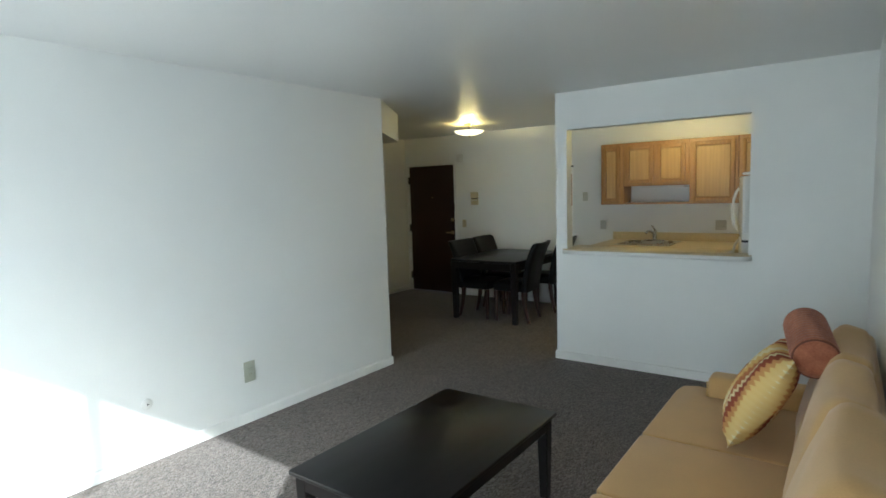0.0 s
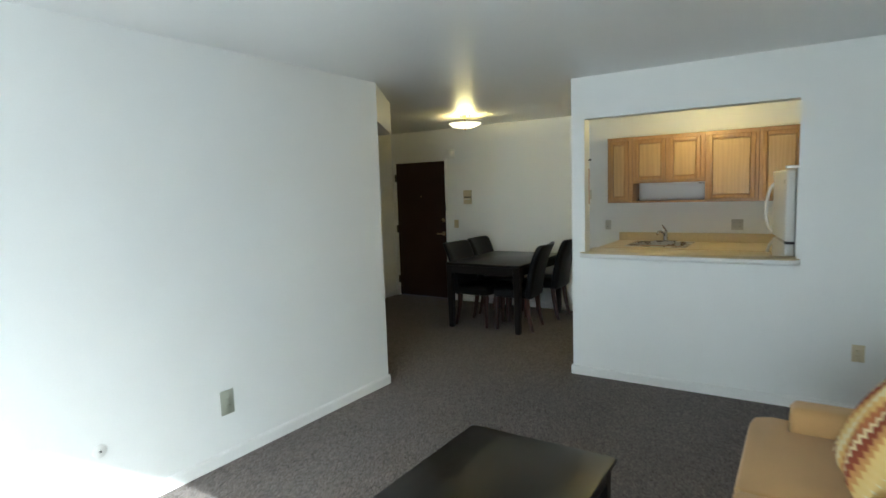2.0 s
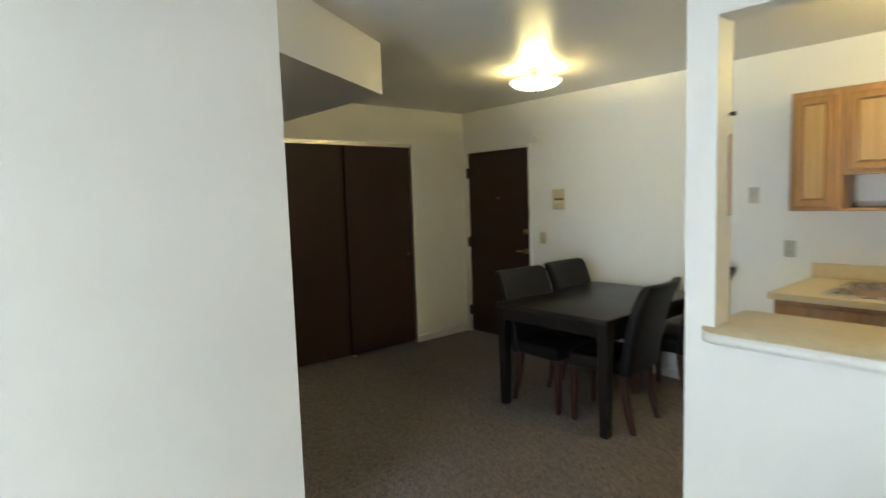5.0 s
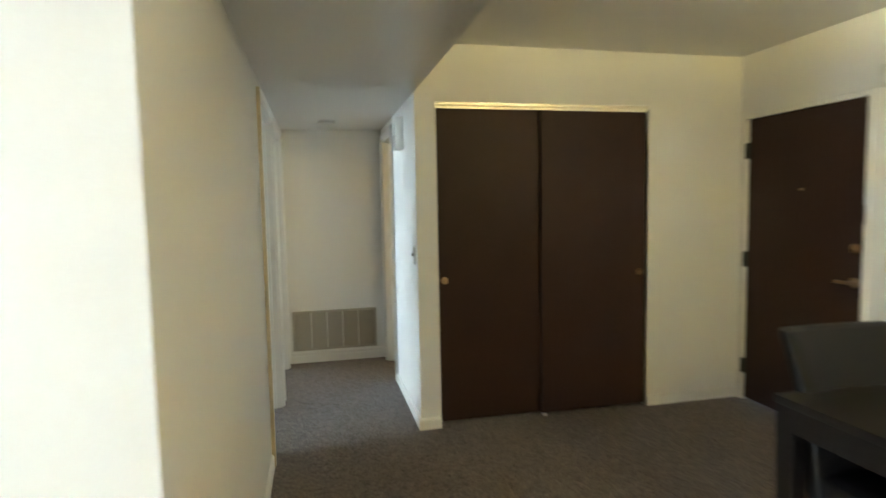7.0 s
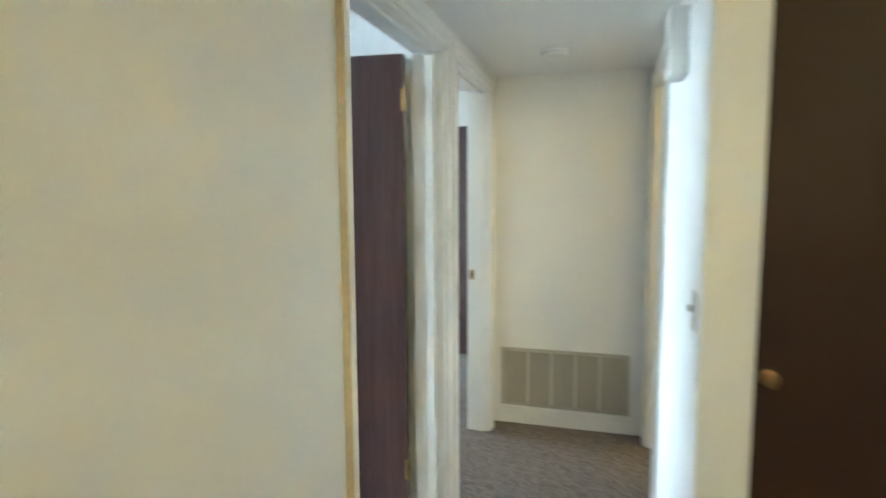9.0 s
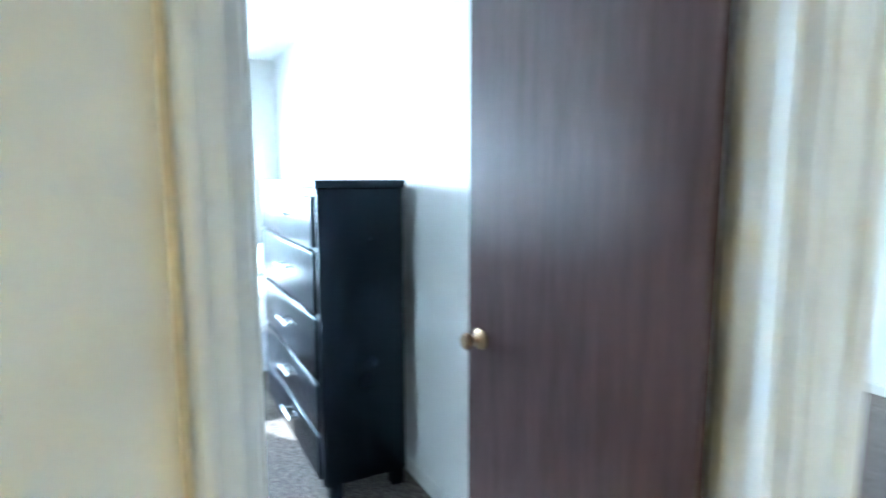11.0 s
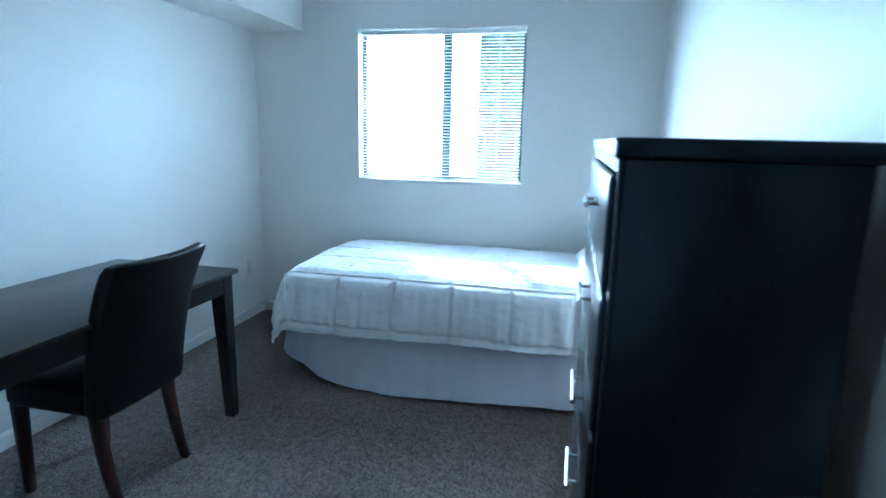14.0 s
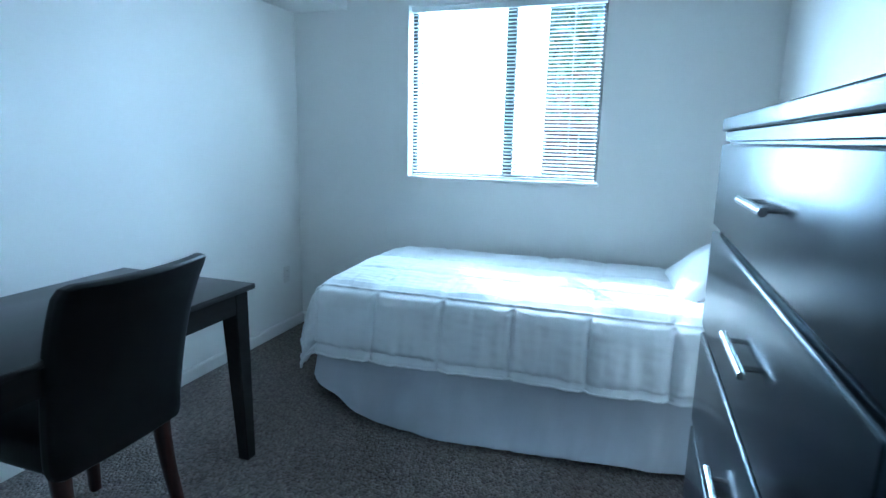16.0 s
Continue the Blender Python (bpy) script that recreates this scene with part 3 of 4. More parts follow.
def flush_door(name, label, w, h, material, m):
    """A flat leaf hinged at its local origin, along +x, its front towards -y."""
    d = tagged(thing(name, label, "door", m), kind="structure")
    part("leaf", block(0.003, w, -0.0175, 0.0175, 0.012, h, 0.002), material, d)
    return d


HX, HY = -3.066, -0.160
ang = math.degrees(math.atan2(-0.88 - HY, -3.008 - HX))
door = flush_door("door_1", "dark brown veneer bedroom door standing open", 0.80, 2.025, BROWN, pose(HX, HY, 0, 0, 0, ang))
round_knob(door, pose(0.735, 0.0175, 0.932, -90, 0, 0))
round_knob(door, pose(0.735, -0.0175, 0.932, 90, 0, 0))
part("latch", block(0.799, 0.802, -0.010, 0.010, 0.902, 0.962, 0.001), BRASS, door)
for z in (0.24, 1.84):
    part("hinge", rod(block(-0.008, 0.012, 0.0172, 0.019, z - 0.045, z + 0.045), (-0.006, 0.022, z - 0.047), (-0.006, 0.022, z + 0.047), 0.006, sides=8), AGED, door)

door = flush_door("door_2", "dark brown veneer door standing open in the far room", 0.66, 2.02, BROWN, pose(-5.60, -0.14, 0, 0, 0, -90))
round_knob(door, pose(0.595, 0.0175, 0.95, -90, 0, 0))
round_knob(door, pose(0.595, -0.0175, 0.95, 90, 0, 0))
part("hinge", block(-0.008, 0.02, 0.0172, 0.0195, 1.75, 1.84), BRASS, door)

entry = tagged(thing("door_3", "dark brown steel entry door, closed, with brass locks", "door"), kind="structure")
part("leaf", block(-2.357, -1.473, NORTH + 0.02, NORTH + 0.06, 0.012, 1.998, 0.002), FLATBROWN, entry)
bm = bmesh.new()
for a in ((-2.39, -2.357, 0, 2.03), (-1.473, -1.44, 0, 2.03), (-2.357, -1.473, 1.998, 2.03)):
    cuboid(bm, a[0], a[1], NORTH - 0.012, NORTH + 0.11, a[2], a[3], 0.003)
part("door_frame", bm, TRIM, entry, "white painted metal door frame")
for z in (0.25, 1.02, 1.78):
    part("hinge", block(-2.366, -2.347, NORTH - 0.014, NORTH + 0.021, z - 0.055, z + 0.055, 0.003), DARKP, entry)
part("deadbolt", turned([(0, 0), (0.030, 0), (0.030, 0.006), (0.024, 0.014), (0.012, 0.016), (0.012, 0.024), (0, 0.025)], 20, pose(-1.535, NORTH + 0.02, 1.15, 90, 0, 0)), BRASS, entry)
lever = part("lever", turned([(0, 0), (0.030, 0), (0.030, 0.007), (0.012, 0.012), (0.012, 0.045), (0, 0.046)], 20, pose(-1.535, NORTH + 0.02, 0.955, 90, 0, 0)), BRASS, entry)
part("handle", block(-1.63, -1.528, NORTH - 0.030, NORTH - 0.018, 0.945, 0.965, 0.004, 2), BRASS, lever)
part("latch_guard", block(-1.478, -1.462, NORTH - 0.014, NORTH + 0.022, 1.29, 1.40, 0.003), DARKP, entry)
part("peephole", turned([(0, 0), (0.009, 0), (0.009, 0.004), (0.0, 0.004)], 12, pose(-1.915, NORTH + 0.02, 1.5, 90, 0, 0)), BRASS, entry)

closet = thing("closet_door", "pair of flat dark brown sliding closet doors, closed", "closet doors")
bm = block(CLOSET_X - 0.085, CLOSET_X + 0.004, 1.036, 2.519, 2.064, 2.085, 0.002)
cuboid(bm, CLOSET_X - 0.01, CLOSET_X - 0.006, 1.036, 2.519, 2.047, 2.064)
part("top_track", bm, TRACK, closet, "brass-coloured metal head track")
for a, b, deep, kn in ((1.038, 1.775, 0.050, 1.085), (1.742, 2.517, 0.016, 2.468)):
    p = part("panel", block(CLOSET_X - deep - 0.028, CLOSET_X - deep, a, b, 0.018, 2.060, 0.003), FLATBROWN, closet)
    part("finger_pull", turned([(0, 0), (0.024, 0), (0.024, 0.003), (0.019, 0.004), (0.016, 0.016), (0.020, 0.024), (0.0, 0.026)], 18, pose(CLOSET_X - deep, kn, 0.955, 0, 90, 0)), BRASS, p)
part("floor_guide", block(CLOSET_X - 0.04, CLOSET_X - 0.005, 1.745, 1.775, 0.0, 0.016, 0.003), WHITE, closet, "small white plastic floor guide")
bm = bmesh.new()
for a, b in ((1.028, 1.036), (2.519, 2.527)):
    cuboid(bm, CLOSET_X - 0.12, CLOSET_X + 0.006, a, b, 0, 2.085, 0.002)
structure("trim", bm, TRIM, "thin white edge strip of the closet opening", "trim")


# ---- plates and small fixtures ----
def plate(name, label, category, m, kind="outlet", material=None, size=1.0):
    """A wall plate that faces local -y, its centre at the origin."""
    material = material or IVORY
    t = thing(name, label, category, m)
    wide = (0.115 if kind == "double" else 0.07) * size
    part("cover_plate", block(-wide / 2, wide / 2, -0.006, 0, -0.057 * size, 0.057 * size, 0.004, 2), material, t)
    if kind == "switch":
        part("toggle", block(-0.005, 0.005, -0.020, -0.005, -0.004, 0.016, 0.002), material, t)
    for cx in ((-0.026, 0.026) if kind == "double" else (0,)):
        if kind in ("outlet", "double"):
            for cz in (-0.02, 0.02):
                s = part("socket", block(cx - 0.016, cx + 0.016, -0.0085, -0.005, cz - 0.014, cz + 0.014, 0.003, 2), material, t)
                part("slot", cuboid(block(cx - 0.008, cx - 0.006, -0.0092, -0.008, cz - 0.004, cz + 0.006), cx + 0.006, cx + 0.008, -0.0092, -0.008, cz - 0.004, cz + 0.006), DARKP, s)
    for cz in ((0,) if kind != "switch" else (-0.03, 0.03)):
        part("screw", turned([(0, 0), (0.003, 0), (0.003, 0.0015), (0, 0.002)], 8, pose(0, -0.006, cz, 90, 0, 0)), STEEL, t)
    return t


plate("wall_outlet", "grey-ivory electric outlet plate low on the wall", "outlet", pose(0, -1.525, 0.365, 0, 0, 90), "outlet", GREENISH, 1.3)
plate("wall_outlet", "almond electric outlet plate low on the wall", "outlet", pose(3.185, 0.943, 0.43), material=IVORY)
plate("wall_outlet", "grey outlet plate on the kitchen wall", "outlet", pose(0.86, NORTH, 1.10), material=GREYP)
plate("wall_outlet", "wide grey outlet plate above the counter", "outlet", pose(2.25, NORTH, 1.11), "double", GREYP)
plate("wall_outlet", "small white outlet in the bedroom corner", "outlet", pose(BED_E, -4.50, 0.40, 0, 0, -90), material=WHITE)
plate("light_switch", "grey light switch on the kitchen wall", "light switch", pose(0.62, NORTH, 1.47), "switch", GREYP)
plate("light_switch", "almond light switch beside the entry door", "light switch", pose(-1.30, NORTH, 1.10), "switch")
plate("light_switch", "grey light switch on the hall wall", "light switch", pose(-2.53, HALL_N, 1.12), "switch", GREYP)
plate("light_switch", "grey-ivory toggle light switch beside the bedroom door", "light switch", pose(NOOK_X, -0.455, 1.11, 0, 0, -90), "switch", GREENISH, 1.25)

jack = thing("cable_jack", "round white cable jack cover on the wall", "cable outlet", pose(0, -2.25, 0.365, 0, 0, 90))
part("cover", turned([(0, 0), (0.034, 0), (0.034, 0.004), (0.026, 0.009), (0, 0.010)], 20, pose(0, 0, 0, 90, 0, 0)), WHITE, jack)
part("socket", turned([(0, 0.009), (0.005, 0.009), (0.005, 0.016), (0, 0.016)], 10, pose(0, 0, 0, 90, 0, 0)), DARKP, jack)

panel = thing("intercom", "almond two-part intercom panel on the wall", "intercom", pose(-1.10, NORTH, 1.475))
part("upper_cover", block(-0.06, 0.06, -0.03, 0, 0.006, 0.095, 0.004, 2), IVORY, panel)
part("lower_cover", block(-0.06, 0.06, -0.026, 0, -0.095, -0.006, 0.004, 2), IVORY, panel)
part("gap_strip", block(-0.056, 0.056, -0.018, 0, -0.006, 0.006), DARKP, panel)
for i in range(3):
    part("button", block(-0.045 + i * 0.032, -0.021 + i * 0.032, -0.028, -0.025, -0.035, -0.022, 0.002), WHITE, panel)

bell = thing("door_alarm", "white round alarm sounder beside the entry door", "alarm", pose(-1.35, NORTH, 2.085))
part("base", block(-0.055, 0.055, -0.025, 0, -0.06, 0.06, 0.008, 2), WHITE, bell)
part("dome", turned([(0, 0), (0.045, 0), (0.042, 0.012), (0.028, 0.022), (0, 0.026)], 20, pose(0, -0.024, 0, 90, 0, 0)), WHITE, bell)

chime = thing("door_chime", "white plastic door chime box on the hall wall", "door chime", pose(-2.93, HALL_N, 1.95))
part("cover", block(-0.075, 0.075, -0.06, 0, -0.11, 0.11, 0.006, 2), WHITE, chime)
for i in range(4):
    part("louvre", block(-0.06, 0.06, -0.0625, -0.058, -0.085 + i * 0.02, -0.078 + i * 0.02, 0.001), GREYP, chime)

smoke = thing("smoke_detector", "flat white smoke detector on the hall ceiling", "smoke detector", pose(-3.695, 0.40, LOW))
part("base", turned([(0, 0), (0.07, 0), (0.07, -0.012), (0.062, -0.026), (0.03, -0.032), (0, -0.032)][::-1], 24), WHITE, smoke)
part("vent_ring", turned([(0.066, -0.014), (0.0705, -0.014), (0.0705, -0.017), (0.066, -0.017)][::-1], 24), GREYP, smoke)

vent = thing("return_air_grille", "wide beige metal return air grille above the baseboard", "air vent", pose(HALL_END, 0.43, 0.30))
part("backing", block(0.001, 0.004, -0.37, 0.37, -0.172, 0.172), DUSTY, vent)
bm = bmesh.new()
for a in ((-0.385, -0.36, -0.185, 0.185), (0.36, 0.385, -0.185, 0.185), (-0.36, 0.36, -0.185, -0.165), (-0.36, 0.36, 0.165, 0.185)):
    cuboid(bm, 0, 0.014, a[0], a[1], a[2], a[3], 0.003)
part("frame", bm, GRILLE, vent)
for k in range(1, 5):
    y = -0.36 + k * 0.144
    part("mullion", block(0.002, 0.016, y - 0.005, y + 0.005, -0.165, 0.165, 0.002), TRIM, vent)
lou = None
for k in range(26):
    z = -0.158 + k * 0.0127
    if lou is None:
        lou = part("slat", block(-0.007, 0.007, -0.36, 0.36, -0.001, 0.001, m=Matrix.Rotation(radians(38), 4, "Y")), GRILLE, vent, smooth=None)
        ob, lou = lou, lou.data
    else:
        ob = new("slat", lou)
        ob.parent = vent
    ob.location = (0.009, 0, z)
structure("trim", block(HALL_END, HALL_END + 0.018, 0.03, HALL_N - 0.02, 0.072, 0.10, 0.004), TRIM, "white ledge strip under the air grille", "trim")

strike = thing("strike_plate", "small brass strike plate on the door jamb", "strike plate", pose(-4.063, -0.105, 0.965))
part("body", block(0, 0.002, -0.016, 0.016, -0.03, 0.03, 0.001), BRASS, strike)
part("hole", block(0.0015, 0.0026, -0.008, 0.008, -0.013, 0.013), DARKP, strike)

gauge = thing("wall_thermometer", "narrow pale wooden strip hanging from a black nail", "wall strip", pose(1.358, 1.045, 1.60))
part("strip", block(0, 0.006, -0.011, 0.011, -0.17, 0.12, 0.002), mat("pale_pink_wood", (0.55, 0.40, 0.32), 0.6, vary=0.06), gauge)
part("nail", rod(bmesh.new(), (0, 0, 0.19), (0.02, 0, 0.19), 0.006, 0.009, 10), DARKP, gauge)
part("clip", block(0.005, 0.010, -0.008, 0.008, -0.02, 0.0, 0.002), GREYP, gauge)


# ---- ceiling lights ----
def bowl_light(name, label, m, r=0.17, drop=0.09):
    t = thing(name, label, "ceiling light", m)
    part("canopy", turned([(0, -0.025), (0.05, -0.025), (0.065, -0.012), (0.065, 0.0), (0, 0)], 24), BRASS, t)
    part("stem", rod(bmesh.new(), (0, 0, -drop - 0.06), (0, 0, -0.02), 0.006), BRASS, t)
    prof = [(r, -drop), (r * 0.96, -drop - 0.012), (r * 0.8, -drop - 0.034), (r * 0.5, -drop - 0.052), (0.012, -drop - 0.060), (0.012, -drop - 0.056), (r * 0.5, -drop - 0.047), (r * 0.8, -drop - 0.029), (r * 0.95, -drop - 0.006)]
    part("glass_bowl", turned(prof, 40), GLOW, t, "glowing frosted glass bowl")
    part("finial", turned([(0, -drop - 0.082), (0.008, -drop - 0.078), (0.010, -drop - 0.066), (0.004, -drop - 0.058), (0, -drop - 0.058)], 14), BRASS, t)
    return t


bowl_light("ceiling_lamp", "glowing glass bowl ceiling light over the dining table", pose(-0.51, 2.23, HIGH), 0.188, 0.09)
klamp = thing("kitchen_ceiling_lamp", "glowing white dome ceiling light in the kitchen", "ceiling light", pose(1.95, 2.3, HIGH))
part("base", turned([(0, -0.02), (0.15, -0.02), (0.15, 0), (0, 0)], 28), WHITE, klamp)
part("diffuser", turned([(0, -0.175), (0.05, -0.170), (0.11, -0.14), (0.145, -0.08), (0.148, -0.02), (0, -0.02)], 32), GLOW, klamp, "glowing frosted dome")


# ---- tables and chairs ----
def slab_table(name, label, category, m, wx, wy, h, leg, top=0.03, apron=0.09, inset=0.02, flare=0.0, taper=0.75):
    t = thing(name, label, category, m)
    part("tabletop", block(-wx / 2, wx / 2, -wy / 2, wy / 2, h - top, h, 0.006, 2), BLACK, t)
    ix, iy = wx / 2 - inset, wy / 2 - inset
    for s in (-1, 1):
        part("apron", block(-ix + leg, ix - leg, s * iy - (0.022 if s > 0 else 0), s * iy + (0.022 if s < 0 else 0), h - top - apron, h - top), BLACK, t)
        part("apron", block(s * ix - (0.022 if s > 0 else 0), s * ix + (0.022 if s < 0 else 0), -iy + leg, iy - leg, h - top - apron, h - top), BLACK, t)
    for sx in (-1, 1):
        for sy in (-1, 1):
            bm = bmesh.new()
            rings = []
            for z, k, f in ((h - top, 1, 0), (h - top - apron, 1, 0), (0, taper, flare)):
                cx, cy = sx * (ix - leg / 2 + f), sy * (iy - leg / 2 + f)
                r = leg / 2 * k
                rings.append([bm.verts.new((cx + a * r, cy + b * r, z)) for a, b in ((-1, -1), (1, -1), (1, 1), (-1, 1))])
            for lo, hi in zip(rings, rings[1:]):
                for i in range(4):
                    bm.faces.new((lo[i], lo[(i + 1) % 4], hi[(i + 1) % 4], hi[i]))
            bm.faces.new(rings[0]), bm.faces.new(rings[-1][::-1])
            bmesh.ops.recalc_face_normals(bm, faces=bm.faces)
            bmesh.ops.bevel(bm, geom=[e for e in bm.edges if abs(e.verts[0].co.z - e.verts[1].co.z) > 0.05], offset=0.004, segments=1, affect="EDGES")
            part("leg", bm, BLACK, t)
    return t


slab_table("dining_table", "square-legged dark espresso wooden dining table", "table", pose(-0.135, 2.48, 0), 0.93, 1.26, 0.755, 0.075, 0.032, 0.085, 0.006)
slab_table("coffee_table", "low dark espresso wooden coffee table on tapered legs", "coffee table", pose(1.895, -1.845, 0), 0.70, 1.16, 0.45, 0.06, 0.022, 0.06, 0.02, 0.0, 0.72)
slab_table("desk", "dark espresso wooden writing desk against the wall", "desk", pose(-0.715, -2.35, 0), 0.70, 1.50, 0.757, 0.075, 0.024, 0.085, 0.022, 0.012, 0.68)


def parsons_chair(m):
    """An upholstered dining chair that faces local +x."""
    t = thing("dining_chair", "black leather upholstered chair with curved back and cherry legs", "chair", m)
    bm = puffy(0.44, 0.44, 0.11, 0.028, 0.014, 7)
    bmesh.ops.translate(bm, verts=bm.verts, vec=(0.0, 0, 0.425))
    part("seat", bm, LEATHER, t)

    bm = puffy(0.078, 0.484, 0.60, 0.030, 0.004, 15)
    for v in bm.verts:
        k = min(1, max(0, (v.co.z + 0.3) / 0.6))
        y = v.co.y / 0.242
        v.co.x = v.co.x * (1 - 0.12 * k) - 0.185 - 0.125 * k ** 1.6 - 0.030 * k ** 6 - 0.035 * (1 - min(1, y * y)) * (0.3 + 0.7 * k)
        v.co.y *= 0.96 + 0.08 * k
        v.co.z += 0.665 - 0.008 * (1 - min(1, y * y)) * k
    part("backrest", bm, LEATHER, t, smooth=60)
    for sx, sy in ((1, 1), (1, -1), (-1, 1), (-1, -1)):
        bm = bmesh.new()
        rings = []
        for k in range(6):
            q = k / 5
            z = 0.375 * (1 - q)
            x = sx * 0.19 if sx > 0 else -0.165 - 0.065 * q ** 1.8
            y = sy * 0.185
            r = 0.026 - 0.008 * q
            rings.append([bm.verts.new((x + a * r, y + b * r, z)) for a, b in ((-1, -0.6), (-0.6, -1), (0.6, -1), (1, -0.6), (1, 0.6), (0.6, 1), (-0.6, 1), (-1, 0.6))])
        for lo, hi in zip(rings, rings[1:]):
            for i in range(8):
                bm.faces.new((lo[i], lo[(i + 1) % 8], hi[(i + 1) % 8], hi[i]))
        bm.faces.new(rings[0]), bm.faces.new(rings[-1][::-1])
        bmesh.ops.recalc_face_normals(bm, faces=bm.faces)
        part("leg", bm, CHERRY, t, "cherry-stained wooden leg", smooth=50)
    return t


desk_chair = parsons_chair(pose(-0.815, -2.476, 0, 0, 0, 0))
desk_chair["label"] = "black leather upholstered chair pulled up to the desk"
for x, y, turn in ((-0.33, 2.18, -3), (-0.36, 2.79, 1), (0.145, 2.20, 186), (0.19, 2.90, 181)):
    c = copy_thing(desk_chair, pose(x, y, 0, 0, 0, turn))
    tagged(c, "black leather upholstered chair pushed in at the dining table", "chair", "chairs round the dining table")


# ---- sofa ----
sofa = thing("sofa", "tan microfibre sofa with loose cushions", "sofa", pose(3.12, -1.58, 0))
part("base", block(-0.39, 0.40, -1.02, 1.0, 0.06, 0.30, 0.02, 2), SOFA, sofa)
part("back_frame", block(0.33, 0.435, -1.06, 1.06, 0.10, 0.86, 0.04, 4), SOFA, sofa)
for s, y0, y1 in ((1, 0.925, 1.07), (-1, -1.07, -0.925)):
    arm = part("arm", block(-0.277, 0.34, y0, y1, 0.06, 0.56, 0.03, 4), SOFA, sofa)
    part("arm_piping", rod(rod(bmesh.new(), (-0.279, y0 + 0.012, 0.10), (-0.279, y0 + 0.012, 0.53), 0.004, sides=6), (-0.279, y1 - 0.012, 0.10), (-0.279, y1 - 0.012, 0.53), 0.004, sides=6), PIPING, arm)


def seat_outline(y0, y1, far, near):
    """Plan of a seat cushion, with the ear that wraps in front of the arm."""
    pts = [(0.20, y0), (0.20, y1)]
    pts += [(-0.285, y1), (-0.285, y1 + 0.135), (-0.36, y1 + 0.145), (-0.425, y1 + 0.11), (-0.44, y1 + 0.02)] if far else [(-0.42, y1), (-0.44, y1 - 0.02)]
    pts += [(-0.44, y0 - 0.02), (-0.425, y0 - 0.11), (-0.36, y0 - 0.145), (-0.285, y0 - 0.135), (-0.285, y0)] if near else [(-0.44, y0 + 0.02), (-0.42, y0)]
    return pts


for y0, y1 in ((0.275, 0.92), (-0.318, 0.271), (-0.92, -0.322)):
    bm = bmesh.new()
    pts = seat_outline(y0, y1, y1 > 0.8, y0 < -0.8)
    base = bm.faces.new([bm.verts.new((x, y, 0.30)) for x, y in pts])
    up = bmesh.ops.extrude_face_region(bm, geom=[base])["geom"]
    bmesh.ops.translate(bm, verts=[v for v in up if isinstance(v, bmesh.types.BMVert)], vec=(0, 0, 0.155))
    bmesh.ops.recalc_face_normals(bm, faces=bm.faces)
    bmesh.ops.bevel(bm, geom=bm.edges[:], offset=0.028, segments=4, profile=0.5, affect="EDGES", clamp_overlap=True)
    c = part("seat_cushion", bm, SOFA, sofa, smooth=50)
    edge = [p for p in pts if p[0] < -0.28]
    bm = bmesh.new()
    for p, q in zip(edge, edge[1:]):
        rod(bm, (p[0] + 0.008, p[1], 0.447), (q[0] + 0.008, q[1], 0.447), 0.0045, sides=6)
    part("piping", bm, PIPING, c)
for y0, y1, lean, tip in ((0.28, 0.93, 16, 0.915), (-0.312, 0.262, 14, 0.925), (-0.93, -0.318, 17, 0.96)):
    w, h = y1 - y0, tip - 0.44
    bm = puffy(0.17, w, h, 0.055, 0.0, 11)
    for v in bm.verts:
        u, k = v.co.y / (w / 2), v.co.z / (h / 2)
        v.co.x *= 0.72 + 0.42 * ((1 - min(1, u * u)) * (1 - min(1, k * k) * 0.8)) ** 0.5
        if k > 0.5:
            v.co.z += 0.022 * (u * u) * (k - 0.5) * 2
        v.co.x += 0.006 * noise.noise(Vector((v.co.y * 7, v.co.z * 7, y0)))
    bmesh.ops.transform(bm, matrix=pose(0.285, (y0 + y1) / 2, 0.44 + h / 2, 0, lean, 0), verts=bm.verts)
    part("back_cushion", bm, SOFA, sofa, smooth=60)

bolster = thing("bolster_pillow", "rust corduroy bolster pillow resting on the sofa back", "pillow", look((3.345, -1.245, 0.888), (3.285, -0.87, 0.945)))
ribs = [(0.084 + 0.0035 * abs(math.sin(k * math.pi / 9)), 0.014 + k * 0.002925) for k in range(121)]
bm = turned([(0.0, 0), (0.05, -0.004), (0.078, 0.003)] + ribs + [(0.078, 0.376), (0.05, 0.382), (0, 0.38)], 36, pose(0, 0, 0, 180, 0, 0))
part("body", bm, RUST, bolster, smooth=60)
for z in (-0.008, -0.372):
    ring = bmesh.new()
    vs = [[ring.verts.new(((0.081 + 0.005 * math.cos(b)) * math.cos(a), (0.081 + 0.005 * math.cos(b)) * math.sin(a), z + 0.005 * math.sin(b))) for b in (0, 1.57, 3.14, 4.71)] for a in [k * math.pi / 14 for k in range(28)]]
    for i in range(28):
        for j in range(4):
            ring.faces.new((vs[i][j], vs[(i + 1) % 28][j], vs[(i + 1) % 28][(j + 1) % 4], vs[i][(j + 1) % 4]))
    bmesh.ops.recalc_face_normals(ring, faces=ring.faces)
    part("piping", ring, RUSTP, bolster)


